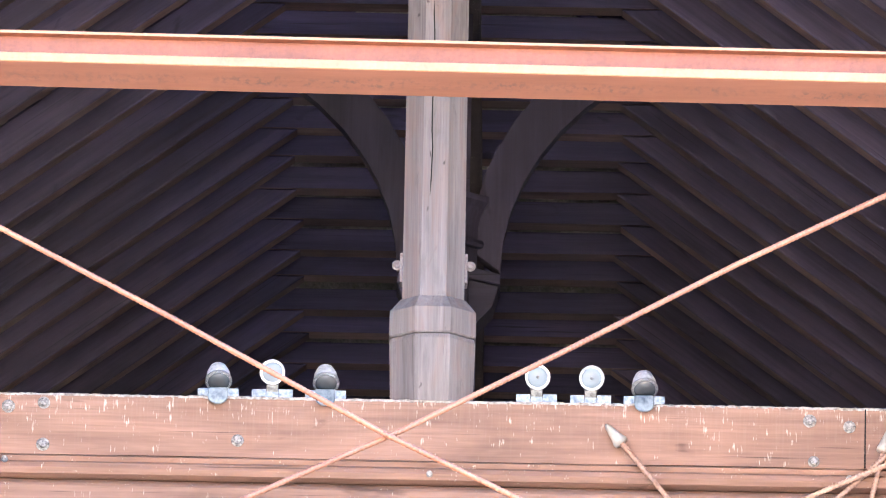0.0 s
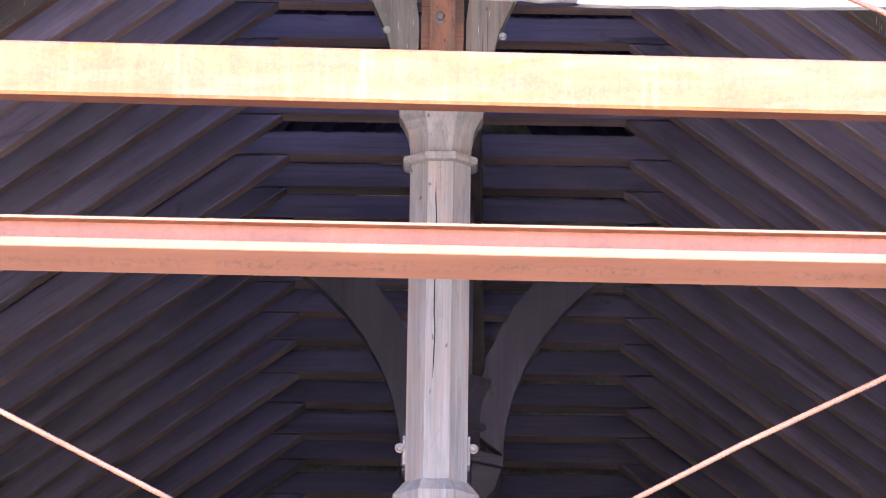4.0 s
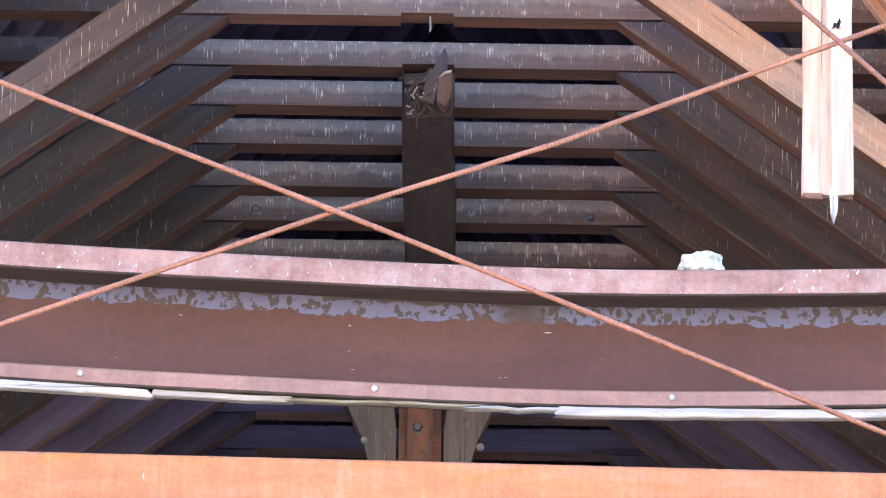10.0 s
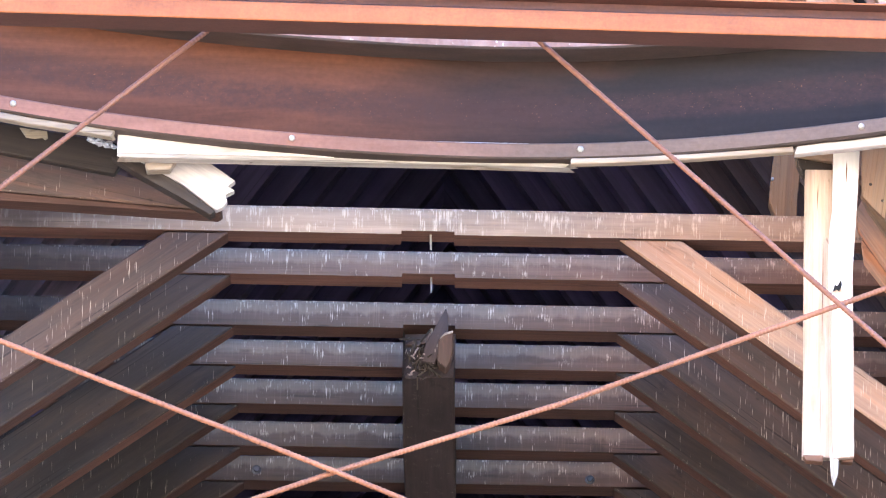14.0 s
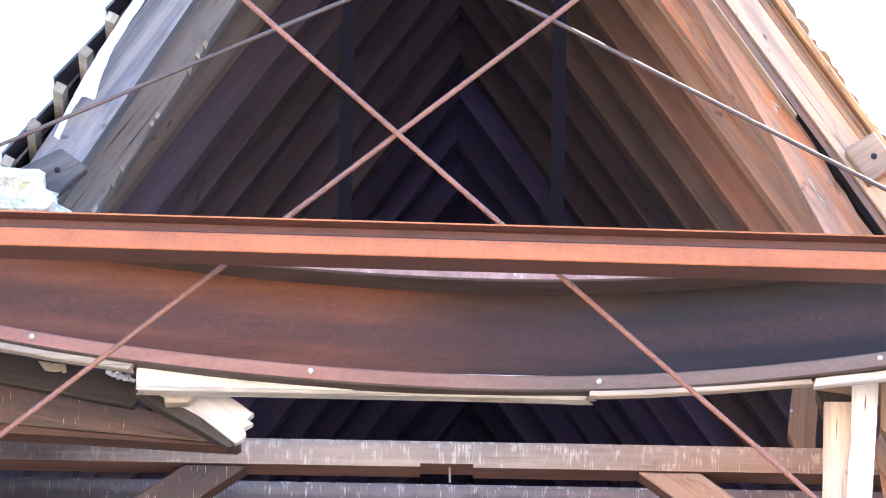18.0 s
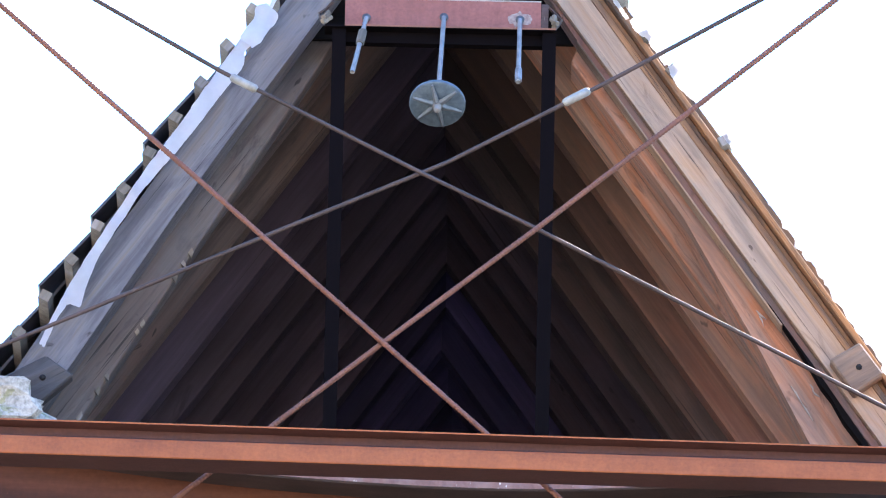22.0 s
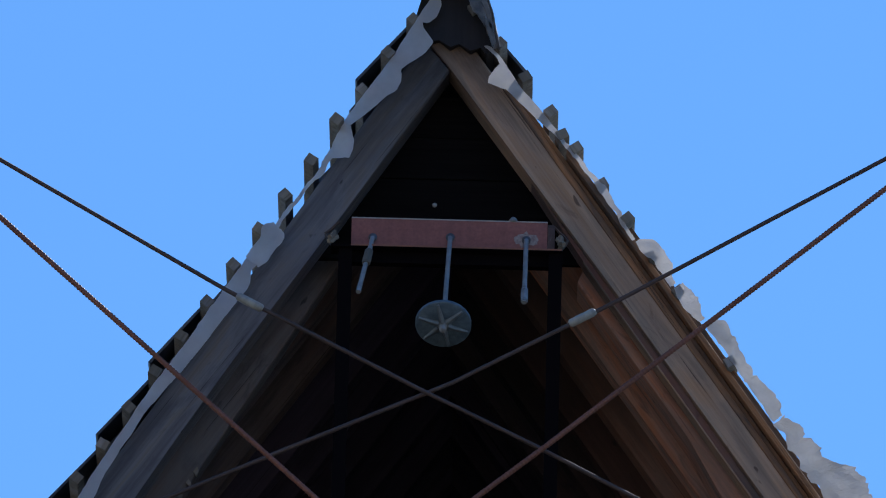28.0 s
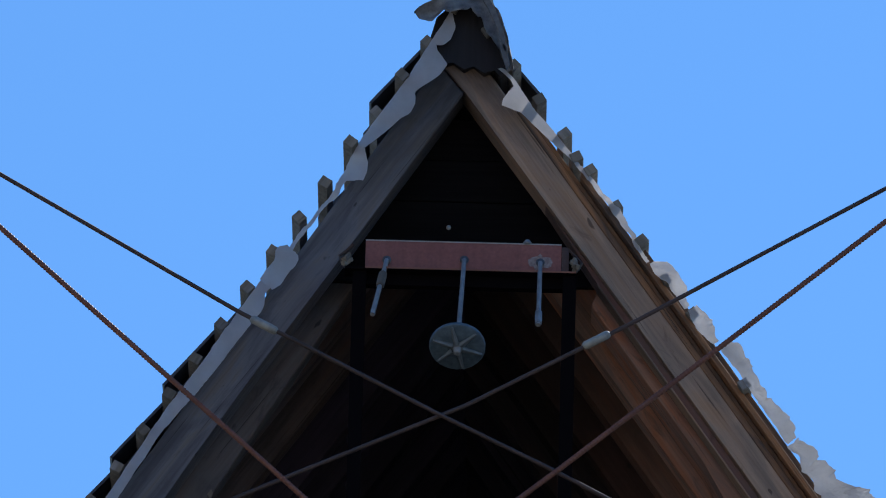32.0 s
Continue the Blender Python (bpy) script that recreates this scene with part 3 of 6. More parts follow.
def stone_mat(name, dark, light, lichen=(0.33, 0.34, 0.22)):
    m, nt, b = nodes_of(name, 0.9)
    n = noise_tex(nt, coords(nt, (7, 7, 7)), 1.0, 8, 0.7)
    col = ramp(nt, n, [(0.3, dark), (0.65, light)])
    l = noise_tex(nt, coords(nt, (11, 11, 11)), 1.0, 4, 0.6, 0.8)
    col = mixed(nt, ramp(nt, l, BW(0.56, 0.62)), col, lichen)
    pit = noise_tex(nt, coords(nt, (55, 55, 55)), 1.0, 4, 0.65)
    col = mixed(nt, 0.7, col, ramp(nt, pit, [(0.32, (0.45, 0.45, 0.43)), (0.6, (1.1, 1.1, 1.08))]), "MULTIPLY")
    nt.links.new(col, b.inputs["Base Color"])
    bumped(nt, b, n, 0.8, 0.02)
    return m


M_STONE = stone_mat("lichened rubble stone", (0.26, 0.26, 0.235), (0.62, 0.61, 0.56), (0.33, 0.34, 0.22))
M_WALL = stone_mat("rubble wall", (0.16, 0.15, 0.14), (0.36, 0.34, 0.31), (0.24, 0.24, 0.18))
M_GROUND = stone_mat("worn gravel", (0.10, 0.095, 0.085), (0.19, 0.18, 0.165), (0.12, 0.12, 0.08))

# ---- helpers for shapes ----
WORLD_OF = {}


def thing(name, at, label, category, group="", kind=""):
    ob = new(name)
    ob.location = at
    WORLD_OF[ob] = Matrix.Translation(at)
    return tagged(ob, label, category, group, kind)


def put(name, me, mat, parent=None, m=None, label=""):
    """One mesh object at the pose m, under its thing or part."""
    m = m or Matrix()
    if mat and not me.materials:
        me.materials.append(mat)
    ob = new(name, me)
    WORLD_OF[ob] = m
    if parent is not None:
        ob.parent = parent
        ob.matrix_basis = WORLD_OF[parent].inverted() @ m
    else:
        ob.matrix_basis = m
    return tagged(ob, label)


def mesh_of(bm, smooth=False):
    bmesh.ops.recalc_face_normals(bm, faces=bm.faces)
    me = bpy.data.meshes.new("mesh")
    bm.to_mesh(me)
    bm.free()
    if smooth:
        me.polygons.foreach_set("use_smooth", [True] * len(me.polygons))
    return me


def along(p0, p1):
    """The pose whose X runs from p0 to p1 and whose Y stays as near to the depth as it can."""
    p0, p1 = Vector(p0), Vector(p1)
    x = (p1 - p0).normalized()
    y = Vector((0, 1, 0))
    if abs(x.y) > 0.9:
        y = Vector((-1, 0, 0)) if x.y > 0 else Vector((1, 0, 0))
    z = x.cross(y).normalized()
    y = z.cross(x)
    return Matrix.Translation(p0) @ Matrix((x, y, z)).transposed().to_4x4()


def rect(w, h, c=0.008):
    a, b = w / 2, h / 2
    return [(-a + c, -b), (a - c, -b), (a, -b + c), (a, b - c), (a - c, b), (-a + c, b), (-a, b - c), (-a, -b + c)]


def ngon(n, r, turn=0.0):
    return [(r * math.cos(2 * math.pi * (i + turn) / n), r * math.sin(2 * math.pi * (i + turn) / n)) for i in range(n)]


def extrude(profile, xs, off=None, scale=None, wobble=0.0, ragged=(0, 0), smooth=False, seed=1):
    """A profile in Y and Z drawn along X through the stations xs."""
    rnd = random.Random(seed)
    bm = bmesh.new()
    rings = []
    for i, x in enumerate(xs):
        dy, dz = off(x) if off else (0, 0)
        k = scale(x) if scale else 1
        wy, wz = rnd.uniform(-wobble, wobble), rnd.uniform(-wobble, wobble)
        tear = ragged[0] if i == 0 else ragged[1] if i == len(xs) - 1 else 0
        rings.append([bm.verts.new((x + (rnd.uniform(-tear, tear) if tear else 0), k * u + dy + wy + rnd.uniform(-wobble, wobble) * 0.3,
                                    k * v + dz + wz)) for u, v in profile])
    n = len(profile)
    for a, b in zip(rings, rings[1:]):
        for j in range(n):
            bm.faces.new((a[j], a[(j + 1) % n], b[(j + 1) % n], b[j]))
    bm.faces.new(rings[0][::-1])
    bm.faces.new(rings[-1])
    return mesh_of(bm, smooth)


def steps(a, b, n):
    return [a + (b - a) * i / n for i in range(n + 1)]


def beam(name, p0, p1, w, h, mat, parent, label="", c=0.008, wobble=0.004, ragged=(0, 0), n=None, seed=1):
    """A squared timber from p0 to p1: w deep, h high."""
    d = (Vector(p1) - Vector(p0)).length
    me = extrude(rect(w, h, c), steps(0, d, n or max(2, int(d / 0.4))), wobble=wobble, ragged=ragged, seed=seed)
    return put(name, me, mat, parent, along(p0, p1), label)


def prism(name, pts, y0, y1, axis, mat, parent, label="", bevel=0.008, under=None, soft=0.0):
    """A flat outline in X and Z, from depth y0 to y1, its grain along axis (a direction in X and Z)."""
    p0 = Vector((pts[0][0], y0, pts[0][1]))
    m = along(p0, p0 + Vector((axis[0], 0, axis[1])))
    inv = m.inverted()
    bm = bmesh.new()
    a = [bm.verts.new(inv @ Vector((x, y0, z))) for x, z in pts]
    b = [bm.verts.new(inv @ Vector((x, y1, z))) for x, z in pts]
    n = len(pts)
    bm.faces.new(a)
    bm.faces.new(b[::-1])
    for j in range(n):
        bm.faces.new((a[j], b[j], b[(j + 1) % n], a[(j + 1) % n]))
    if soft:
        crest = max(v.co.z for v in bm.verts) - 0.005
        longs = [e for e in bm.edges if abs((e.verts[0].co - e.verts[1].co).x) > 0.5 and min(v.co.y for v in e.verts) < 0.01 and min(v.co.z for v in e.verts) > crest]
        bmesh.ops.bevel(bm, geom=longs, offset=soft, segments=5, affect="EDGES")
    elif bevel:
        bmesh.ops.bevel(bm, geom=bm.edges[:], offset=bevel, segments=1, affect="EDGES")
    me = mesh_of(bm)
    # faces that look down take the underside tone
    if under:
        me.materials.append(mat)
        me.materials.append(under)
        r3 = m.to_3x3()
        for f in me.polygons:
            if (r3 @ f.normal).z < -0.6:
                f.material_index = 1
    return put(name, me, mat, parent, m, label)


def turned(profile, n=16):
    """A turned body: (distance, radius) pairs along X."""
    bm = bmesh.new()
    rings = [[bm.verts.new((x, r * math.cos(2 * math.pi * i / n), r * math.sin(2 * math.pi * i / n))) for i in range(n)] for x, r in profile]
    for a, b in zip(rings, rings[1:]):
        for j in range(n):
            bm.faces.new((a[j], a[(j + 1) % n], b[(j + 1) % n], b[j]))
    bm.faces.new(rings[0][::-1])
    bm.faces.new(rings[-1])
    return mesh_of(bm, True)


def bar(name, p0, p1, r, mat, parent, label="", sides=10):
    d = (Vector(p1) - Vector(p0)).length
    me = extrude(ngon(sides, r), [0, d], smooth=False)
    return put(name, me, mat, parent, along(p0, p1), label)


def boxes(rows):
    """Many boxes in one mesh: rows of (pose, size x, y, z)."""
    vs, fs = [], []
    for m, sx, sy, sz in rows:
        k = len(vs)
        for x in (-0.5, 0.5):
            for y in (-0.5, 0.5):
                for z in (-0.5, 0.5):
                    vs.append(tuple(m @ Vector((x * sx, y * sy, z * sz))))
        fs += [(k, k + 1, k + 3, k + 2), (k + 4, k + 6, k + 7, k + 5), (k, k + 4, k + 5, k + 1), (k + 2, k + 3, k + 7, k + 6), (k, k + 2, k + 6, k + 4), (k + 1, k + 5, k + 7, k + 3)]
    me = bpy.data.meshes.new("boxes")
    me.from_pydata(vs, [], fs)
    return me


def solid(name, x0, x1, y0, y1, z0, z1, mat, parent=None, label=""):
    c = Vector(((x0 + x1) / 2, (y0 + y1) / 2, (z0 + z1) / 2))
    me = boxes([(Matrix(), x1 - x0, y1 - y0, z1 - z0)])
    return put(name, me, mat, parent, Matrix.Translation(c), label)


# ---- the roof's sizes ----
SLOPE = radians(55)
APEX_X, APEX_Z = -0.05, 23.88          # where the rafters' inner edges meet
Y_BARGE, Y_FIRST = 53.2, 53.8
TIE_TOP = 16.755
TRUSS_Y = (53.80, 54.38, 55.09, 55.65, 56.21, 56.83, 57.37, 57.97, 58.58, 59.18, 59.79, 60.39, 61.0, 61.65, 62.31, 62.97, 63.58, 64.19, 64.78, 65.38, 65.97, 66.5, 67.1, 67.8, 68.42, 68.97, 69.63, 70.18, 70.8, 71.4, 72.0, 72.6)
Y_POST, Y_POST2 = 58.22, 62.95
Y_BACK = TRUSS_Y[-1] + 0.5
EAVES = 8.6                             # length of a rafter from the apex
COLLAR_LO, COLLAR_HI = 20.305, 20.43


def axis_x(y):
    return (y - Y_FIRST) * 0.010


def on_slope(side, d, n):
    """A place d down the slope from the apex and n out from the rafter's inner edge, in X and Z."""
    return (APEX_X + side * (d * math.cos(SLOPE) + n * math.sin(SLOPE)), APEX_Z - d * math.sin(SLOPE) + n * math.cos(SLOPE))


# ---- ground and walls ----
put("ground", boxes([(Matrix(), 4000, 4000, 0.4)]), M_GROUND, None, Matrix.Translation((0, 60, -0.2)))
tagged(bpy.data.objects["ground"], "worn grey gravel and earth", "ground", kind="structure")
EAVE_X, EAVE_Z = on_slope(1, EAVES, 0)
for nm, x0, x1, y0, y1, z1 in (("wall_west", -EAVE_X - 0.8, -EAVE_X + 0.1, 53, Y_BACK + 0.8, EAVE_Z - 0.05), ("wall_east", EAVE_X - 0.2, EAVE_X + 0.7, 53, Y_BACK + 0.8, EAVE_Z - 0.05),
                               ("wall_south", -EAVE_X + 0.1, EAVE_X - 0.2, 53, 53.8, 6.0)):
    tagged(solid(nm, x0, x1, y0, y1, -0.1, z1, M_WALL), "grey rubble stone wall", "wall", kind="structure")
# two unseen walls, added to throw warm sunlight back at the gable
M_BOUNCE_WALL = stone_mat("pale bounce wall", (0.46, 0.382, 0.30), (0.62, 0.53, 0.425), (0.50, 0.435, 0.355))
tagged(solid("wall_court", -17, -16, 4, 52, -0.1, 29, M_BOUNCE_WALL), "unseen pale side wall added to bounce light", "wall", kind="structure")
tagged(solid("wall_court_south", -45, 45, -9, -8, -0.1, 34, M_BOUNCE_WALL), "unseen pale wall behind the camera added to bounce light", "wall", kind="structure")
back = [(-EAVE_X + 0.1, -0.1), (EAVE_X - 0.2, -0.1), (EAVE_X - 0.2, EAVE_Z + 0.33), (APEX_X, APEX_Z + 0.33), (-EAVE_X + 0.1, EAVE_Z + 0.33)]
AXIS = Matrix.Translation((0, Y_FIRST, 0)) @ Matrix.Rotation(-0.010, 4, "Z") @ Matrix.Translation((0, -Y_FIRST, 0))
tagged(prism("wall_north", [(x + axis_x(Y_BACK), z) for x, z in back], Y_BACK, Y_BACK + 0.8, (1, 0), M_WALL, None, bevel=0), "grey rubble stone gable wall", "wall", kind="structure")

# ---- roof slopes, turned a little with the nave's axis ----
for side, nm in ((-1, "roof_west"), (1, "roof_east")):
    lean = (lambda d: 0.068 - 0.0437 * d) if side < 0 else (lambda d: 0.034)
    top, end = lean(0) / math.cos(SLOPE), lean(EAVES)
    pts = [(APEX_X, APEX_Z + top + 0.194 / math.cos(SLOPE)), on_slope(side, EAVES + 0.3, end + 0.194), on_slope(side, EAVES + 0.3, end + 0.216), (APEX_X, APEX_Z + top + 0.216 / math.cos(SLOPE))]
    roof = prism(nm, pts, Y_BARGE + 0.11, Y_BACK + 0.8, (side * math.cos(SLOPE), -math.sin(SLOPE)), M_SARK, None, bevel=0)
    roof.matrix_basis = WORLD_OF[roof] = AXIS @ WORLD_OF[roof]
    tagged(roof, "brown boarded roof slope with slates on battens", "roof", kind="structure")
    rnd = random.Random(5 + side)
    far = []
    first = -0.165 if side < 0 else -0.255
    if side > 0:
        x, z = on_slope(side, 0.476, 0.285)
        put("batten", boxes([(Matrix(), 0.045, 4.0, 0.05)]), M_BATTEN, roof, AXIS @ Matrix.Translation((x, Y_BARGE - 0.15 + 2.0, z)) @ Matrix.Rotation(side * SLOPE + 0.15, 4, "Y"))
    for i in range(-1, 42):
        d = first + i * 0.2045
        x, z = on_slope(side, d, (0.248 if side < 0 else 0.268) + lean(d))
        front = Y_BARGE - (0.20 if side < 0 and i == 3 else -0.03 if side > 0 and d > 1.45 and i != 10 else rnd.uniform(0.13, 0.17))
        me = boxes([(Matrix(), 0.045, Y_BACK + 0.7 - front, 0.05)])
        put("batten", me, M_BATTEN, roof, AXIS @ Matrix.Translation((x, (front + Y_BACK + 0.7) / 2, z)) @ Matrix.Rotation(side * SLOPE + rnd.uniform(-0.2, 0.2), 4, "Y"))
        lost = (side < 0 and 0.2 < d < 1.1) or (side > 0 and d > 0.1)
        for j in range(2 if lost else 0, 76):
            yy = Y_BARGE + 0.06 + 0.27 * j + (0.135 if i % 2 else 0) + rnd.uniform(-0.03, 0.03)
            long = i % 2 == 0
            xs, zs = on_slope(side, d + (0.13 if long else 0.08), (0.308 if long else 0.296) + lean(d) + rnd.uniform(-0.006, 0.006))
            mm = Matrix.Translation((xs, yy + 0.13, zs)) @ Matrix.Rotation(side * (SLOPE - (0.09 if long else 0.04) + rnd.uniform(-0.02, 0.02)), 4, "Y")
            far.append((mm, 0.41 if long else 0.28, 0.262, 0.012))
    near = [r for r in far if r[0].translation.y < Y_BARGE + 0.7]
    for r in near:
        put("slate", boxes([(Matrix(), r[1], r[2], r[3])]), M_SLATE, roof, AXIS @ r[0])
    tagged(put("slating", boxes([r for r in far if r[0].translation.y >= Y_BARGE + 0.7]), M_SLATE, roof, AXIS), kind="stuff")


# ---- roof trusses: collar, braces and rafters, one behind the other ----
def truss(y, notch, label, old, soul_l, soul_r, raf=None):
    t = thing("roof_truss", (axis_x(y), y, 16.9), label, "roof truss", "trusses of the nave roof")
    a = axis_x(y)
    hw = (APEX_Z - COLLAR_LO) / math.tan(SLOPE) + 0.09
    c = [(a - 0.05 - hw, COLLAR_LO), (a - 0.05 + hw, COLLAR_LO), (a - 0.05 + hw - 0.085, COLLAR_HI), (a - 0.05 - hw + 0.085, COLLAR_HI)]
    if notch:
        n0, n1, nz = a - 0.15, a + 0.085, COLLAR_LO + 0.016
        c[1:1] = [(n0, COLLAR_LO), (n0, nz), (n1, nz), (n1, COLLAR_LO)]
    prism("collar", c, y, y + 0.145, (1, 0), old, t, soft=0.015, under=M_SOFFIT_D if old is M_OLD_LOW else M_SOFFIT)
    if notch:
        bar("pin", (a - 0.02, y + 0.05, COLLAR_LO + 0.017), (a - 0.018, y + 0.05, COLLAR_LO - 0.055), 0.005, M_GALV, t, "bent grey nail")
    for s, mat in ((-1, soul_l), (1, soul_r)):
        i0, i1 = a - 0.05 + s * 0.86, a - 0.05 + s * 1.14
        k = 0.728
        z_end = 17.72
        x0, x1 = i0 + s * (COLLAR_LO - z_end) / k, i1 + s * (COLLAR_LO - z_end) / k
        pts = [(i0, COLLAR_LO - 0.003), (i1, COLLAR_LO - 0.003), (x1, z_end), (x0, z_end)]
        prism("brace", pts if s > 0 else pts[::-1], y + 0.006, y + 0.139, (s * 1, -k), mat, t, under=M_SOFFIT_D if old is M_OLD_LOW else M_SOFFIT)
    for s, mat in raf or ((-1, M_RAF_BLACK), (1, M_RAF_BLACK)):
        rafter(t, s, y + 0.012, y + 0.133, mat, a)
    return t


def rafter(t, s, y0, y1, mat, a=0.0, label="", lo=0.0, hi=0.19):
    p = [on_slope(s, 0, lo), on_slope(s, EAVES, lo), on_slope(s, EAVES, hi), on_slope(s, 0, hi)]
    top = (APEX_X, p[3][1] + (p[3][0] - APEX_X) * s * math.tan(SLOPE))
    p = [(APEX_X + s * 0.0004, APEX_Z + lo / math.cos(SLOPE)), p[1], p[2], (APEX_X + s * 0.0004, top[1])]
    return prism("rafter", [(x + a, z) for x, z in p], y0, y1, (s * math.cos(SLOPE), -math.sin(SLOPE)), mat, t, label, bevel=0)


trusses = []
proto = None
# tones step darker truss by truss, the light's fall-off put into colour
for k, y in enumerate(TRUSS_Y):
    if k == 0:
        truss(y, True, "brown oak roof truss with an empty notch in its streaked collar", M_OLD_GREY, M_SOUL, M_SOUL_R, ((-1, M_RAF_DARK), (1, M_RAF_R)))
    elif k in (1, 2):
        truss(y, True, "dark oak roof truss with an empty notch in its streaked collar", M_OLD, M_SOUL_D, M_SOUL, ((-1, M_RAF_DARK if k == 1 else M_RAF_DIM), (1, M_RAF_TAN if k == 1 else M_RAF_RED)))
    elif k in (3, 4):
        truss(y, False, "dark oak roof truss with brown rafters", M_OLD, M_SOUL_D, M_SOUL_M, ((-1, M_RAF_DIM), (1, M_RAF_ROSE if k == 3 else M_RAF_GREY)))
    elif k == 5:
        proto = truss(y, False, "dark oak roof truss with depth haze in its colours", M_OLD, M_SOUL_D, M_SOUL_M, ((-1, M_RAF_DIM), (1, M_RAF_BROWN)))
    elif k == 8:
        proto = truss(y, False, "dark oak roof truss with depth haze in its colours", M_OLD_LOW, M_OLD_LOW, M_OLD_LOW)
    else:
        rj = random.Random(k)
        copy_thing(proto, pose(axis_x(y) + rj.uniform(-0.012, 0.012), y, 16.9 + rj.uniform(-0.012, 0.012), 0, rj.uniform(-0.25, 0.25), rj.uniform(-0.3, 0.3)))

# the front couple, with the roof's edge on it
couple = thing("front_rafter_couple", (0, Y_BARGE, 17), "weathered grey and tan front rafters under the torn roof edge", "rafters")
left_in = [on_slope(-1, d, n) for d, n in ((0.83, 0.036), (1.5, 0.016), (2.03, -0.008), (2.54, -0.041), (2.84, -0.062), (7.5, -0.36))]
left_out = [on_slope(-1, d, n) for d, n in ((7.5, -0.17), (2.84, 0.132), (-0.02, 0.24))]
right_in = [on_slope(1, d, n) for d, n in ((EAVES, 0.10), (4.4, 0.082), (1.25, 0.074), (0.4, 0.062))]
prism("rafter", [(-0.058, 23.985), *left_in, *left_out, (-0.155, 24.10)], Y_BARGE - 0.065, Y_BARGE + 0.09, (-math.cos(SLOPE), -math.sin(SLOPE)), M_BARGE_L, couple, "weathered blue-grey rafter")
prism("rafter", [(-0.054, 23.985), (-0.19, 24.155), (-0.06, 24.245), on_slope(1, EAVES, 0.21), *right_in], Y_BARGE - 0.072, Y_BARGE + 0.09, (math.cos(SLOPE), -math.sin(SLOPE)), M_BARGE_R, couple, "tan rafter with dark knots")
prism("fillet", [on_slope(1, 0.55, 0.062), on_slope(1, 0.95, 0.046), on_slope(1, 4.4, 0.040), on_slope(1, 4.4, 0.079), on_slope(1, 1.25, 0.071)], Y_BARGE - 0.035, Y_BARGE + 0.08, (math.cos(SLOPE), -math.sin(SLOPE)), M_RAF_MID, couple, "red-brown fillet under the rafter", bevel=0.004)
prism("fillet_edge", [on_slope(1, 1.0, 0.036), on_slope(1, 2.62, 0.032), on_slope(1, 2.62, 0.041), on_slope(1, 1.0, 0.044)], Y_BARGE - 0.045, Y_BARGE + 0.05, (math.cos(SLOPE), -math.sin(SLOPE)), M_BARGE_R, couple, "thin tan split along the fillet", bevel=0.002)
# black strip laid where a dark gap opens between the rafters
prism("rotted_fillet", [on_slope(1, d, n) for d, n in ((2.5, 0.044), (2.873, 0.045), (3.28, 0.036), (4.4, 0.03), (4.4, 0.0), (3.253, 0.012), (3.14, 0.009), (3.025, 0.022), (2.95, 0.018), (2.852, 0.030), (2.714, 0.039))],
      Y_BARGE - 0.05, Y_BARGE + 0.02, (math.cos(SLOPE), -math.sin(SLOPE)), M_UNLIT, couple, "black strip for the shaded gap", bevel=0.002)
second = thing("second_rafter_couple", (0, Y_BARGE + 0.3, 17), "warm brown rafters close behind the front couple", "rafters")
for side, y0, inner, m in ((-1, Y_BARGE + 0.26, ((0.80, -0.01), (EAVES, 0.05 - 0.075 * EAVES)), M_RAF_L),
                           (1, Y_BARGE + 0.16, ((1.0, 0.012), (1.9, 0.010), (2.32, -0.034), (2.62, -0.064), (3.07, -0.125), (3.6, -0.17), (EAVES, -0.17)), M_RAF_R)):
    outline = [*(on_slope(side, d, n) for d, n in inner), on_slope(side, EAVES, 0.185), on_slope(side, inner[0][0] - 0.12, 0.185)]
    prism("rafter", outline, y0, Y_BARGE + 0.38, (side * math.cos(SLOPE), -math.sin(SLOPE)), m, second, bevel=0.006)
chips = random.Random(71)
for d in (2.02, 2.09, 2.14, 2.42, 2.47, 2.72, 2.79, 2.93, 2.99):
    e = 0.05 - 0.075 * d
    w = chips.uniform(0.02, 0.05)
    prism("splinter", [on_slope(-1, d, e + 0.012), on_slope(-1, d + w, e + 0.012), on_slope(-1, d + w * 1.3, e - chips.uniform(0.0, 0.022)), on_slope(-1, d + w * 0.4, e - 0.006)],
          Y_BARGE + 0.245, Y_BARGE + 0.262, (-math.cos(SLOPE), -math.sin(SLOPE)), M_BATTEN, second, "pale splinter on the rafter's arris", bevel=0)
for d, n, ln, tip in ((2.82, -0.046, 0.10, -0.006), (2.91, -0.052, 0.10, -0.005), (2.86, 0.030, 0.05, -0.012), (2.89, 0.022, 0.045, 0.010), (2.44, 0.030, 0.06, 0.012), (2.47, 0.024, 0.05, -0.010)):
    prism("splinter", [on_slope(1, d, n), on_slope(1, d + 0.4 * ln, n + 0.004), on_slope(1, d + ln, n + tip), on_slope(1, d + 0.45 * ln, n - 0.003)],
          Y_BARGE + 0.146, Y_BARGE + 0.162, (math.cos(SLOPE), -math.sin(SLOPE)), M_WHITE, second, "pale splinter standing off the rafter", bevel=0)
# black boards behind the rafters, added to give the peak's unlit dark
peak = thing("peak_boarding", (APEX_X, Y_BARGE + 0.11, 23.12), "black boards added for the unlit dark of the roof's peak", "boarding")
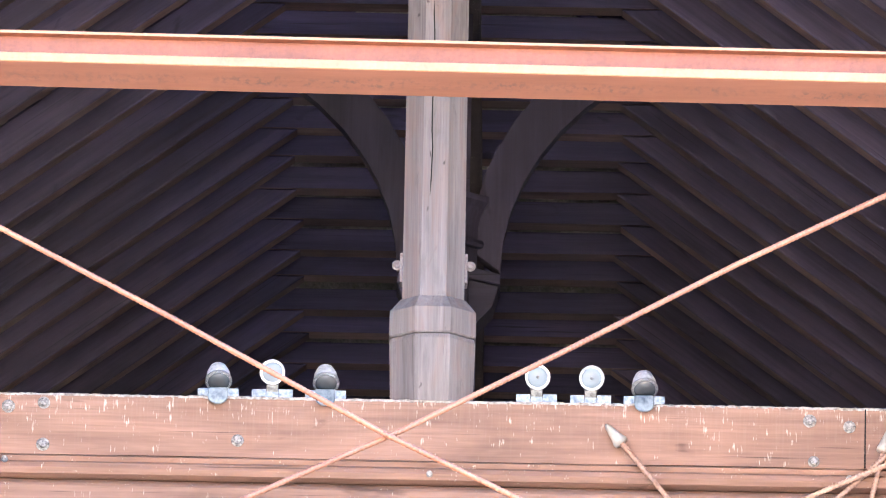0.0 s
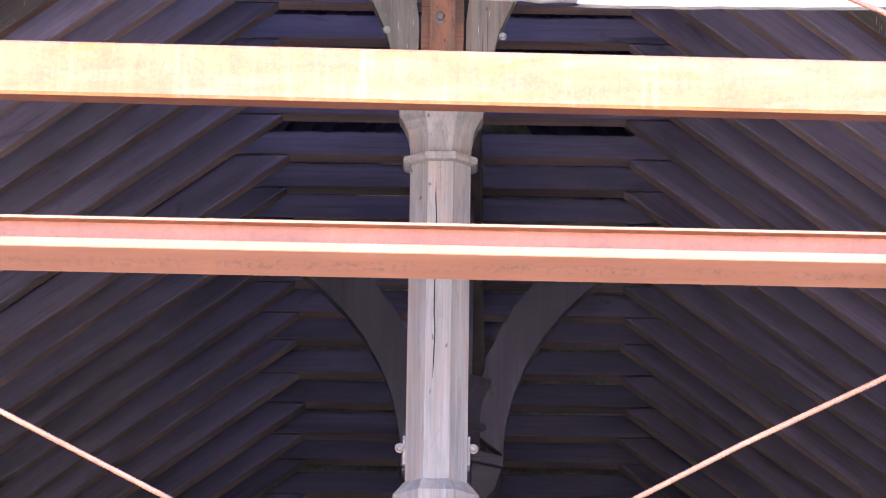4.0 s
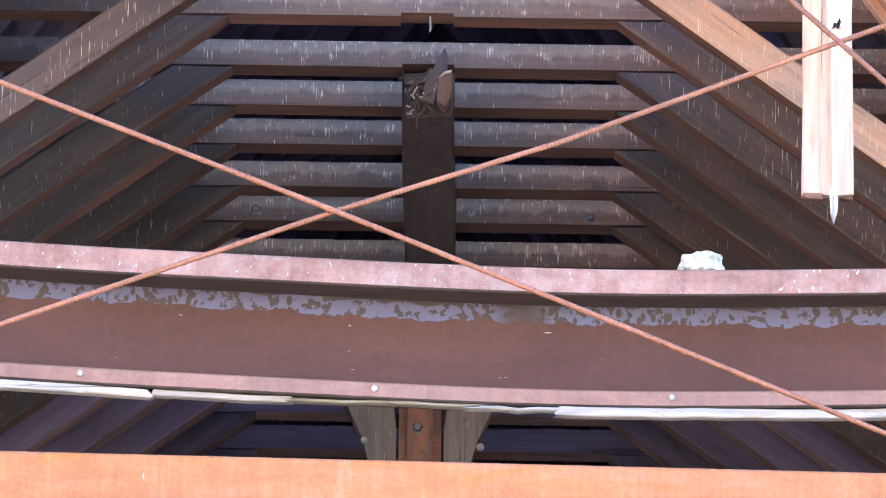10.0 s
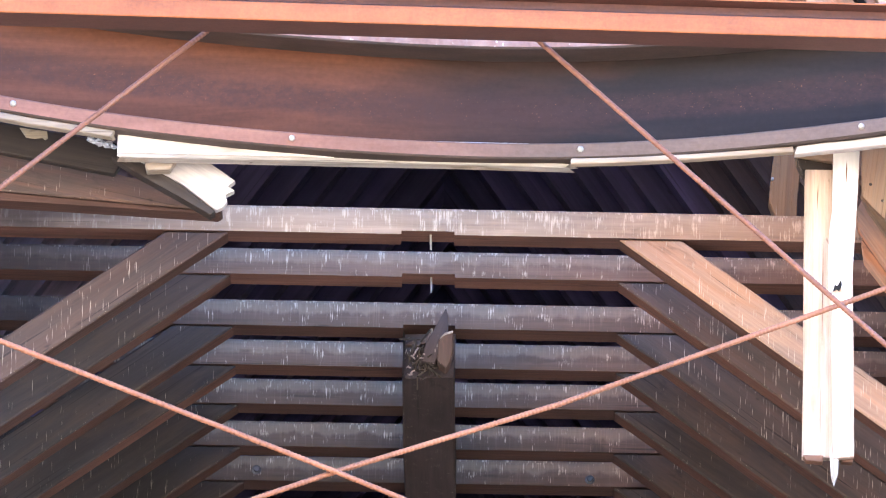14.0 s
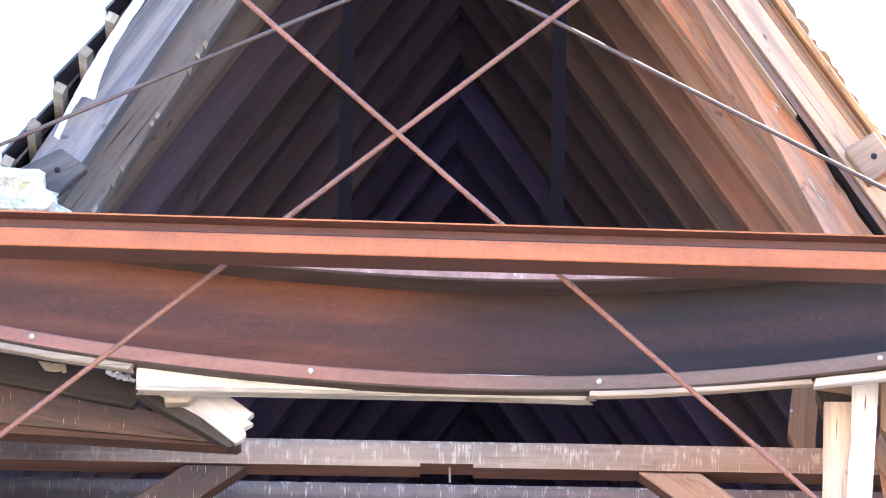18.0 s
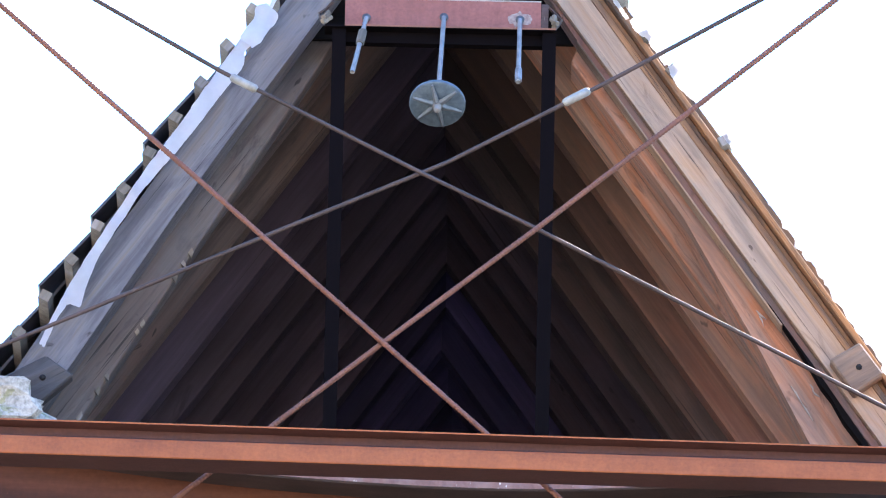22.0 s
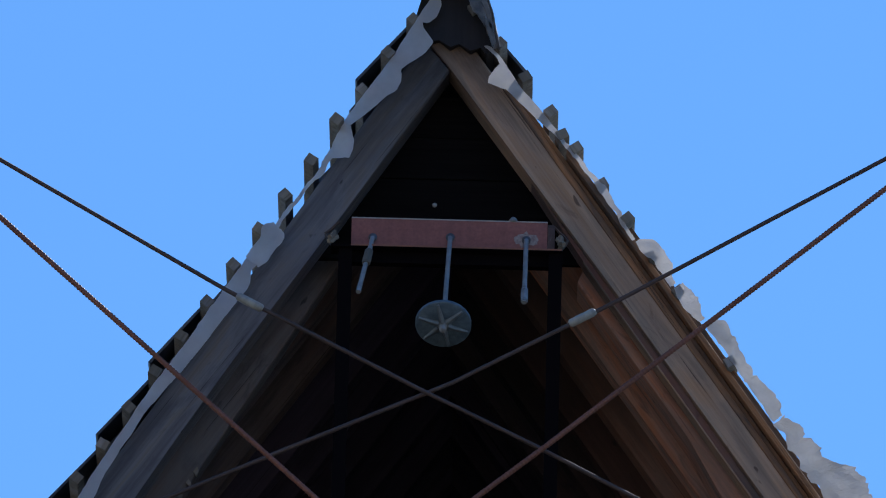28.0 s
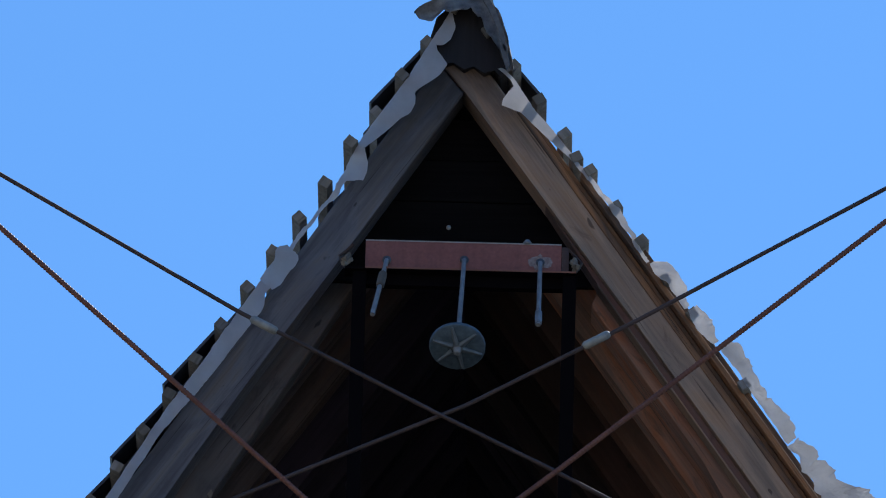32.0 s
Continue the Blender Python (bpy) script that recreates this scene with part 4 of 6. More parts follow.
for k in range(4):
    z0, z1 = 23.125 + 0.2 * k, 23.125 + 0.2 * k + 0.197
    h0, h1 = (APEX_Z - z0) / math.tan(SLOPE) + 0.12, max(0.0, (APEX_Z - z1) / math.tan(SLOPE)) + 0.12
    prism("board", [(APEX_X - h0, z0), (APEX_X + h0, z0), (APEX_X + h1, z1), (APEX_X - h1, z1)], Y_BARGE + 0.10 + 0.003 * (k % 2), Y_BARGE + 0.125, (1, 0), M_UNLIT, peak, bevel=0.003)
hexa = turned([(0, 0.011), (0.004, 0.011), (0.008, 0.005)], 8)
put("nail_head", hexa, M_BOLT_PALE, peak, along((-0.112, Y_BARGE + 0.10, 23.398), (-0.112, 52, 23.398)), "pale nail head")


# ---- purlin and crown posts ----
def collar_purlin():
    p = thing("collar_purlin", (0, 55.6, 20.1), "dark oak collar purlin with a broken rotten end", "purlin")
    beam("timber", (axis_x(55.1) - 0.033, 55.12, 20.19), (axis_x(Y_BACK) - 0.033, Y_BACK - 0.02, 20.19), 0.235, 0.225, M_PURLIN, p, ragged=(0.05, 0), seed=3, n=30)
    for i in range(7):
        r = random.Random(i + 40)
        x = axis_x(55.6) - 0.033 + r.uniform(-0.1, 0.1)
        prism("splinter", [(x - 0.02, 20.22), (x + 0.02, 20.22), (x + r.uniform(-0.01, 0.05), 20.24 + r.uniform(0.0, 0.06))], 55.05 + 0.008 * i, 55.09 + 0.008 * i, (0, 1), M_OLD, p, bevel=0)


collar_purlin()


def arc_brace(name, x_foot, z_foot, s, reach, rise, y0, y1, mat, parent, thick=0.19, n=9, label="", inner=0.0, stop=1.0, z_top=None):
    """A curved brace from a post's side out to the timber above."""
    lo, hi = [], []
    for i in range(n + 1):
        u = i / n
        a = u * stop * math.pi / 2
        lo.append((x_foot + s * reach * (1 - math.cos(a)), z_foot + rise * math.sin(a)))
        hi.append((x_foot + s * max(inner, (reach - thick) * (1 - math.cos(a)) - thick * 0.35), z_foot + thick * 0.2 + (rise - thick * 0.2) * math.sin(a)))
    if z_top is not None:
        lo.append((lo[-1][0], z_top))
        hi.append((hi[-1][0], z_top))
    pts = lo + hi[::-1]
    return prism(name, pts if s > 0 else pts[::-1], y0, y1, (0, 1), mat, parent, label, bevel=0.004)


def crown_post(y, low, label, mats, foot=(0.20, 2.33, 1.1, 1.15, 0.45, -0.088, 1.0, None)):
    m_post, m_red, m_brace = mats
    x = -0.033 + (axis_x(y) - axis_x(Y_POST)) * 1.54
    p = thing("crown_post", (x, y, low), label, "roof post", "crown posts of the roof")
    up = along((x, y, low), (x, y, low + 1))
    oct8 = lambda w: ngon(8, w / 2 / math.cos(math.pi / 8), 0.5)

    def stack(name, stations, mat, lab=""):
        tab = dict(stations)
        me = extrude(oct8(1.0), [s[0] for s in stations], scale=lambda q: tab[q])
        put(name, me, mat, p, up, lab)

    stack("base_block", [(0, 0.385), (0.30, 0.40), (0.322, 0.385)], m_post, "grey-red octagonal base block")
    stack("base_moulding", [(0.327, 0.39), (0.335, 0.405), (0.45, 0.405), (0.515, 0.305)], m_post)
    stack("shaft", [(0.51, 0.29), (1.2, 0.288), (2.07, 0.284)], m_post, "weathered grey octagonal shaft with drying cracks")
    stack("ring_moulding", [(2.062, 0.295), (2.068, 0.335), (2.082, 0.352), (2.10, 0.345), (2.108, 0.30)], m_post)
    stack("capital", [(2.10, 0.284), (2.18, 0.292), (2.23, 0.315), (2.27, 0.35), (2.30, 0.39), (2.33, 0.395)], m_post)
    solid("head", x - 0.10, x + 0.10, y - 0.10, y + 0.10, low + 2.31, low + 3.29, m_red, p, "red-brown square head")
    for s in (-1, 1):
        arc_brace("brace", x + s * foot[0], low + foot[1], s, foot[2], foot[3], y - 0.055, y + 0.055, m_brace, p, foot[4], inner=foot[5], stop=foot[6], z_top=foot[7])
    for s in (-1, 1):
        b = arc_brace("brace", 0, 0, s, 0.85, 0.95, -0.06, 0.06, m_red, p)
        m = Matrix.Translation((x, y + s * 0.10, low + 2.36)) @ Matrix.Rotation(radians(90), 4, "Z")
        b.matrix_basis = WORLD_OF[p].inverted() @ m @ WORLD_OF[b]
    return p, x


def hex_bolt(name, at, r, mat, parent, washer=True, label=""):
    me = turned([(0, r * 1.35), (r * 0.2, r * 1.35), (r * 0.2, r)] if washer else [(0, r), (0.001, r)], 14)
    b = put(name, me, mat, parent, along(at, Vector(at) + Vector((0, -1, 0))), label)
    nut = extrude(ngon(6, r * 0.95), [r * 0.2, r * 1.1, r * 1.25], scale=lambda q: 0.8 if q > r * 1.2 else 1.0)
    put("nut", nut, mat, b, WORLD_OF[b])
    return b


post1, px1 = crown_post(Y_POST, TIE_TOP, "weathered grey octagonal crown post with moulded base, ring and capital", (M_POST, M_POST_RED, M_POST_HEAD))
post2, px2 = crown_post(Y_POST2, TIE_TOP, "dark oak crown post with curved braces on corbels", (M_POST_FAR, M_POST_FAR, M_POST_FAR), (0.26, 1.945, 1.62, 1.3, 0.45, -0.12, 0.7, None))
for q in (-1, 1):
    ledge = [(px2 + q * u, v) for u, v in ((0.10, 18.705), (0.262, 18.665), (0.262, 18.61), (0.10, 18.645))]
    prism("corbel_ledge", ledge, Y_POST2 - 0.15, Y_POST2 + 0.15, (1, 0), M_POST_FAR, post2, "dusty moulded ledge under the brace", bevel=0.004)
    block = [(px2 + q * u, v) for u, v in ((0.10, 18.64), (0.255, 18.606), (0.225, 18.50), (0.10, 18.36))]
    prism("corbel", block, Y_POST2 - 0.13, Y_POST2 + 0.13, (1, 0), M_POST_FAR, post2, bevel=0.004)
hex_bolt("bolt", (px1 - 0.012, Y_POST - 0.172, 19.515), 0.024, M_BOLT, post1)
for bx, bz in ((px1 - 0.265, 19.485), (px1 + 0.285, 19.46)):
    hex_bolt("bolt", (bx, Y_POST - 0.056, bz), 0.014, M_GALV, post1)
crack_rnd = random.Random(31)
edge = [(px1 - 0.02 + crack_rnd.uniform(-0.004, 0.004), z) for z in steps(17.75, 18.72, 12)]
prism("drying_crack", edge + [(x + 0.006, z) for x, z in edge[::-1][1:-1]], Y_POST - 0.1455, Y_POST - 0.13, (0, 1), M_DARKSTEEL, post1, "dark drying crack", bevel=0)
for s in (-1, 1):
    plate = solid("side_plate", px1 + s * 0.152 - 0.006, px1 + s * 0.152 + 0.006, Y_POST - 0.05, Y_POST + 0.05, 17.36, 17.50, M_PATCH, post1, "grey steel side plate")
    hb = hex_bolt("bolt", (px1 + s * 0.172, Y_POST - 0.05, 17.44), 0.018, M_PATCH, post1)


for bx, bz in ((-0.816, 20.363), (0.746, 20.345)):
    tagged(hex_bolt("collar_bolt", (bx, 57.37, bz), 0.017, M_BOLT, None, label="dark steel bolt through the collar"), category="bolt", group="bolts of the collar")


# ---- tie beams ----
def tie_beam(y, label, mat):
    t = thing("tie_beam", (0, y, 16.5), label, "tie beam", "tie beams of the roof")
    hw = EAVE_X - 0.15
    prof = [(-0.22, -0.29), (0.22, -0.29), (0.22, -0.006), (0.21, 0.0), (-0.21, 0.0), (-0.22, -0.006)]
    put("timber", extrude(prof, steps(-hw, hw, 24), wobble=0.003), mat, t, Matrix.Translation((0, y, TIE_TOP)))
    roll = [(-0.20, -0.40), (0.22, -0.40), (0.22, -0.294), (-0.225, -0.294), (-0.245, -0.305), (-0.235, -0.325), (-0.26, -0.34), (-0.268, -0.365), (-0.255, -0.39)]
    put("roll_moulding", extrude(roll, steps(-hw, hw, 24)), mat, t, Matrix.Translation((0, y, TIE_TOP)), "rounded red-brown moulding along the beam")
    low = [(-0.23, -0.80), (0.22, -0.80), (0.22, -0.404), (-0.19, -0.404), (-0.235, -0.43), (-0.245, -0.445)]
    put("lower_timber", extrude(low, steps(-hw, hw, 16)), mat, t, Matrix.Translation((0, y, TIE_TOP)))
    if mat is M_TIE:
        crust = [(-0.223, -0.010), (-0.20, -0.010), (-0.20, 0.005), (-0.212, 0.005), (-0.222, 0.0)]
        put("droppings_crust", extrude(crust, steps(-hw, hw, 620), wobble=0.0025, seed=77), M_CRUST, t, Matrix.Translation((0, y, TIE_TOP)), "whitish crust of droppings along the upper edge")
    return t


tie1 = tie_beam(58.26, "red-brown moulded oak tie beam streaked with droppings", M_TIE)
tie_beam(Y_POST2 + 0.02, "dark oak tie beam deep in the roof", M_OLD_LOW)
for x, z, r in ((-2.0, 16.755, 0.03), (-1.835, 16.775, 0.028), (-1.835, 16.575, 0.03), (-0.93, 16.61, 0.028), (1.73, 16.755, 0.03), (1.915, 16.73, 0.028), (1.75, 16.56, 0.026)):
    hex_bolt("bolt", (x, 58.04, z - 0.065), r * 0.78, M_BOLT_SPAT, tie1)
solid("board_joint", 1.985, 1.992, 58.036, 58.05, TIE_TOP - 0.288, TIE_TOP - 0.004, M_DARKSTEEL, tie1, "dark joint between two facing boards")
for x, z in ((-2.01, 16.49), (-0.035, 16.455), (1.915, 16.47)):
    hex_bolt("bolt", (x, 57.995, z - 0.065), 0.016, M_BOLT_SPAT, tie1, washer=False)


# ---- floodlights on the tie beam ----
def floodlight(x, facing, lab):
    f = thing("floodlight", (x, 58.08, TIE_TOP), lab, "floodlight", "floodlights on the tie beam")
    for a, b in ((-0.095, -0.03), (-0.028, 0.028), (0.03, 0.095)):
        solid("base_plate", x + a, x + b, 58.045 + abs(a) * 0.05, 58.145, TIE_TOP + 0.002, TIE_TOP + 0.03 + 0.012 * (a * b > 0), M_BLUEGREY, f, "blue-grey metal base plate")
    zc = TIE_TOP + (0.135 if facing else 0.10)
    if facing:
        bar("stem", (x, 58.09, TIE_TOP + 0.03), (x, 58.09, zc - 0.05), 0.016, M_GALV, f)
        solid("pivot_block", x - 0.027, x + 0.027, 58.065, 58.115, TIE_TOP + 0.03, TIE_TOP + 0.068, M_CORRODED, f, "corroded pivot block")
        bar("pivot", (x - 0.03, 58.085, zc - 0.06), (x + 0.03, 58.085, zc - 0.06), 0.011, M_BOLT, f)
        way = Vector((0.12 if x > 0 else -0.05, -1, -0.33))
        m = along((x, 58.08, zc), Vector((x, 58.08, zc)) + way)
        head = put("head", turned([(-0.12, 0.02), (-0.115, 0.035), (-0.06, 0.048), (0.02, 0.058), (0.034, 0.060), (0.036, 0.054), (0.026, 0.049)], 20), M_DIRTY_WHITE, f, m)
        put("lens", turned([(0.024, 0.048), (0.028, 0.046), (0.033, 0.030), (0.034, 0.004)], 20), M_LENS, head, m, "round pale glass lens")
        put("lens_boss", turned([(0.034, 0.008), (0.038, 0.006)], 10), M_GALV, head, m)
    else:
        way = Vector((0.05, -0.62, -0.80))
        m = along((x, 58.06, zc), Vector((x, 58.06, zc)) + way)
        head = put("head", turned([(-0.085, 0.006), (-0.08, 0.022), (-0.06, 0.042), (-0.02, 0.055), (0.03, 0.060), (0.036, 0.060), (0.036, 0.052)], 20), M_DIRTY_WHITE, f, m)
        put("lens", turned([(0.030, 0.051), (0.040, 0.050), (0.042, 0.01)], 20), M_LENS_DARK, head, m, "dark glass under the hood")
        zv = TIE_TOP + 0.032
        spoon = [(x - 0.046, zv), *((x - 0.046 * math.cos(radians(18 * k)), TIE_TOP - 0.012 - 0.036 * math.sin(radians(18 * k))) for k in range(11)), (x + 0.046, zv)]
        prism("visor", spoon, 57.985, 58.0, (1, 0), M_VISOR, head, "blue-grey visor lip hanging below", bevel=0.004)
        put("rim", turned([(0.026, 0.0625), (0.034, 0.0635), (0.036, 0.0615)], 20), M_GALV, head, m)


for x, fc in ((-1.026, False), (-0.774, True), (-0.526, False), (0.457, True), (0.709, True), (0.958, False)):
    floodlight(x, fc, "small white round floodlight turned to the front" if fc else "small white floodlight hood turned down over the beam")


# ---- steel frame in front ----
COL_L, COL_R = -4.28, 3.56
H_SEC = [(-0.15, -0.15), (-0.15, 0.15), (-0.135, 0.15), (-0.135, 0.006), (0.135, 0.006), (0.135, 0.15), (0.15, 0.15), (0.15, -0.15), (0.135, -0.15), (0.135, -0.006), (-0.135, -0.006), (-0.135, -0.15)]
for x in (COL_L, COL_R):
    c = thing("steel_column", (x, 52.28, 0), "rusted steel column of the propping frame", "column", "columns of the frame")
    put("shaft", extrude([(u * 2.2, v) for u, v in H_SEC], [0, 24.9]), M_STEEL_RED, c, along((x, 52.28, 0.02), (x, 52.28, 1)))
    solid("base_plate", x - 0.25, x + 0.25, 51.88, 52.68, 0, 0.03, M_STEEL_RED, c)


def front_beam(name, z, tilt, prof, mat, label, n=24, lip=None, under=None):
    b = thing(name, (COL_L, 51.8, z), label, "steel beam", "beams of the frame")
    xs = steps(COL_L - 0.2, COL_R + 0.2, n)
    me = extrude(prof, xs, off=lambda x: (0, tilt * x))
    me.materials.append(mat)
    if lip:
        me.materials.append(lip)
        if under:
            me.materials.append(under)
        # lip and underside tones imitate how light falls on the beam
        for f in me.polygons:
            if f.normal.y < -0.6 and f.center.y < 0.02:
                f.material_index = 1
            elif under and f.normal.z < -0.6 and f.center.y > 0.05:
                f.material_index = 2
    put("beam", me, mat, b, Matrix.Translation((0, 51.8, z)))
    return b


def channel(b, h, web, recess, t=0.012):
    return [(0, 0), (0, -t), (recess, -t - 0.006), (recess, -web), (0.004, -web), (0, -web - 0.004), (0, -h + 0.004), (0.004, -h), (b, -h), (b, 0)]


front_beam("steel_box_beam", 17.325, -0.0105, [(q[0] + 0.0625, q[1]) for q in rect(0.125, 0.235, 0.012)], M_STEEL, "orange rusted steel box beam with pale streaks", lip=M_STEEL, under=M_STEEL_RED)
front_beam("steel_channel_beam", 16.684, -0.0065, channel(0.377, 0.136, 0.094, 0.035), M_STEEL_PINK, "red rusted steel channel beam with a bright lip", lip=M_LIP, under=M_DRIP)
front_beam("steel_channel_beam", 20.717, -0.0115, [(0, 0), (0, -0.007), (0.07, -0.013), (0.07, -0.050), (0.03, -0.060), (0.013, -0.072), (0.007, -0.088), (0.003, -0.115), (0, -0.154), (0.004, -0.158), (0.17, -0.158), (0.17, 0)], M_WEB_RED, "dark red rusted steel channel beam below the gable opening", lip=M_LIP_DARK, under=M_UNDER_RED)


# ---- two buckled girders behind the bars ----
def girder(name, y, z_top, z_flange, z_low, z_bot, curve, x_mid, mat_web, label, bolts, proud=0.165):
    g = thing(name, (COL_L, y, z_bot), label, "girder", "buckled girders")
    xs = steps(COL_L - 0.2, COL_R + 0.3, 60)
    sag = lambda x: (-0.25 * curve * (x - x_mid) ** 2 * 0.3 + 0.015 * math.sin(x * 2.3), curve * (x - x_mid) ** 2)
    at = Matrix.Translation((0, y, 0))
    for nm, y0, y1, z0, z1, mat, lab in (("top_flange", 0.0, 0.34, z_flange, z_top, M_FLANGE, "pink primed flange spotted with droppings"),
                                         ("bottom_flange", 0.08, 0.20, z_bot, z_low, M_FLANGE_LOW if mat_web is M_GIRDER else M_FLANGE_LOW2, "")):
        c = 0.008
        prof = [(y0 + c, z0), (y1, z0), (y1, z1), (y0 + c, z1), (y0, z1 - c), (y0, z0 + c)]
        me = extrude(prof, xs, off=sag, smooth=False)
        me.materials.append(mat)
        me.materials.append(M_UNDER_SHADE)
        # downward faces take the painted shade
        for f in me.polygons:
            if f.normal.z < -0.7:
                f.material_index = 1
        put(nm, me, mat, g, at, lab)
    rows = 10
    z0, z1 = z_bot + 0.02, z_top - 0.02
    dent = [0.014 * math.sin(3.1 * r / rows) for r in range(rows + 1)]
    prof = [(proud + dent[r], z0 + (z1 - z0) * r / rows) for r in range(rows + 1)] + [(proud + 0.04, z1), (proud + 0.04, z0)]
    me = extrude(prof, steps(xs[0], xs[-1], 110), off=sag)
    uv = me.uv_layers.new(name="uv")
    for lp in me.loops:
        co = me.vertices[lp.vertex_index].co
        uv.data[lp.index].uv = (co.x, (co.z - sag(co.x)[1] - z0) / (z1 - z0))
    put("web", me, mat_web, g, at, "dull brown plate with old paint flaking off")
    for bx in bolts:
        dy, dz = sag(bx)
        p = (bx, y + 0.08 + dy, (z_low + z_bot) / 2 + 0.005 + dz)
        put("bolt", turned([(0, 0.014), (0.006, 0.014), (0.012, 0.010), (0.015, 0.003)], 10), M_BOLT_PALE, g, along(p, Vector(p) + Vector((0, -1, 0))), "pale round bolt head")
    return g, sag


G1, sag1 = girder("buckled_girder", 52.60, 18.565, 18.447, 18.045, 17.97, 0.0115, 0.9, M_GIRDER, "buckled brown steel girder with flaking lilac paint and pink flange", (-2.75, -1.49, -0.228, 1.046, 2.3))
G2, sag2 = girder("buckled_girder", 52.60, 20.85, 20.752, 20.346, 20.273, 0.043, 0.12, M_GIRDER2, "dark brown steel girder bent down in the middle", (-3.05, -1.844, -0.63, 0.623, 1.84, 3.0))


# ---- tie bars crossing in front ----
def ribbed_bar(name, p0, p1, r, parent, pitch=0.017, label="", mat=None):
    d = (Vector(p1) - Vector(p0)).length
    xs, k = [], {}
    n = int(d / pitch)
    for i in range(n):
        for u, q in ((0.0, 0.86), (0.3, 1.08), (0.55, 1.08), (0.8, 0.86)):
            x = round((i + u) * pitch, 5)
            xs.append(x)
            k[x] = q
    me = extrude(ngon(8, r), xs, scale=lambda x: k[x], smooth=True)
    return put(name, me, mat or M_ROD, parent, along(p0, p1), label)


def slack(places):
    """The run of a slack bar through some places in X and Z, straight on beyond them."""
    def height(x):
        i = max(j for j in range(len(places) - 1) if j == 0 or x >= places[j][0])
        (x0, z0), (x1, z1) = places[i], places[i + 1]
        return z0 + (z1 - z0) * (x - x0) / (x1 - x0)
    return height


def tie_bar(places, y, r, ribbed, label, sleeve=None):
    k = y / 52.2
    height = slack([(x * k, 1.6 + (z - 1.6) * k) for x, z in places])
    p0, p1 = Vector((COL_L, y, height(COL_L))), Vector((COL_R, y, height(COL_R)))
    t = thing("tie_bar", p0, label, "tie bar", "crossed tie bars of the frame")
    d = (p1 - p0).length

    def bow(q):
        x = p0.x + (p1.x - p0.x) * q / d
        return (0, (height(x) - (p0.z + (p1.z - p0.z) * q / d)) * (p1.x - p0.x) / d)

    if ribbed:
        xs, size, pitch = [], {}, 0.017
        for i in range(int(d / pitch)):
            for u, q in ((0.0, 0.90), (0.3, 1.055), (0.55, 1.055), (0.8, 0.90)):
                x = round((i + u) * pitch, 5)
                xs.append(x)
                size[x] = q
        me = extrude(ngon(8, r), xs, off=bow, scale=lambda q: size[q], smooth=True)
    else:
        me = extrude(ngon(10, r), steps(0, d, 160), off=bow, smooth=True)
    put("bar", me, (M_ROD_DARK if label is STEEP else M_ROD) if ribbed else M_ROD_S, t, along(p0, p1))
    for end, way in ((p0, p1), (p1, p0)):
        put("end_nut", turned([(0, 0.03), (0.06, 0.03), (0.07, 0.022), (0.16, 0.02)], 8), M_BOLT, t, along(end, way), "dark end nut")
    if sleeve is not None:
        q0 = Vector((sleeve[0], y, height(sleeve[0])))
        q1 = Vector((sleeve[1], y, height(sleeve[1])))
        ln = (q1 - q0).length
        put("coupling_sleeve", turned([(0, 0.012), (0.012, 0.019), (ln - 0.012, 0.019), (ln, 0.012)], 10), M_SLEEVE, t, along(q0, q1), "pale grey coupling sleeve")


LOW, STEEP = "thin rusted ribbed tie bar across the frame", "rusted ribbed tie bar rising steeply over the gable"
SMOOTH = "smooth brown tie rod with a pale coupling sleeve"
tie_bar(((-1.855, 15.946), (-1.134, 15.574), (-0.195, 15.069), (0.336, 14.816)), 52.18, 0.0125, True, LOW)
tie_bar(((-0.797, 14.794), (-0.195, 15.076), (0.527, 15.457), (1.233, 15.841), (1.867, 16.159)), 52.21, 0.0125, True, LOW)
tie_bar(((-1.851, 19.230), (-0.404, 18.671), (0.817, 18.179), (1.942, 17.717)), 52.18, 0.0125, True, LOW)
tie_bar(((-1.825, 18.140), (-0.404, 18.671), (0.527, 18.987), (1.896, 19.529)), 52.21, 0.0125, True, LOW)
tie_bar(((-2.072, 22.896), (-1.039, 21.966), (-0.270, 21.272), (1.259, 19.898)), 52.10, 0.0125, True, STEEP)
tie_bar(((-1.932, 19.872), (-1.338, 20.374), (-0.270, 21.272), (0.384, 21.816), (1.805, 23.033)), 52.13, 0.0125, True, STEEP)
tie_bar(((-2.082, 23.148), (-0.956, 22.494), (-0.115, 22.061), (0.384, 21.816), (1.838, 21.058)), 52.20, 0.0095, False, SMOOTH, (-0.962, -0.845))
tie_bar(((-1.997, 21.181), (-0.815, 21.739), (-0.115, 22.061), (0.599, 22.466), (1.803, 23.193)), 52.23, 0.0095, False, SMOOTH, (0.49, 0.605))


# ---- broken timber packed under the girders ----
def packing(name, g_sag, z_under, x0, x1, thick, mat, label, ragged=(0, 0), y0=52.69, depth=0.05, seed=1, wob=0.0015):
    t = thing(name, (x0, y0, z_under), label, "timber packing", "broken packing under the girders")
    prof = [(q[0] + depth / 2, q[1] - thick / 2) for q in rect(depth, thick, 0.005)]
    me = extrude(prof, steps(x0, x1, max(4, int((x1 - x0) / 0.12))), off=lambda x: (0, g_sag(x)[1] - 0.002), wobble=wob, ragged=ragged, seed=seed)
    put("board", me, mat, t, Matrix.Translation((0, y0, z_under)))
    return t


packing("packing_board", sag1, 17.97, COL_L, -1.19, 0.038, M_WEATHER, "pale weathered board under the buckled girder", (0, 0.02), seed=2)
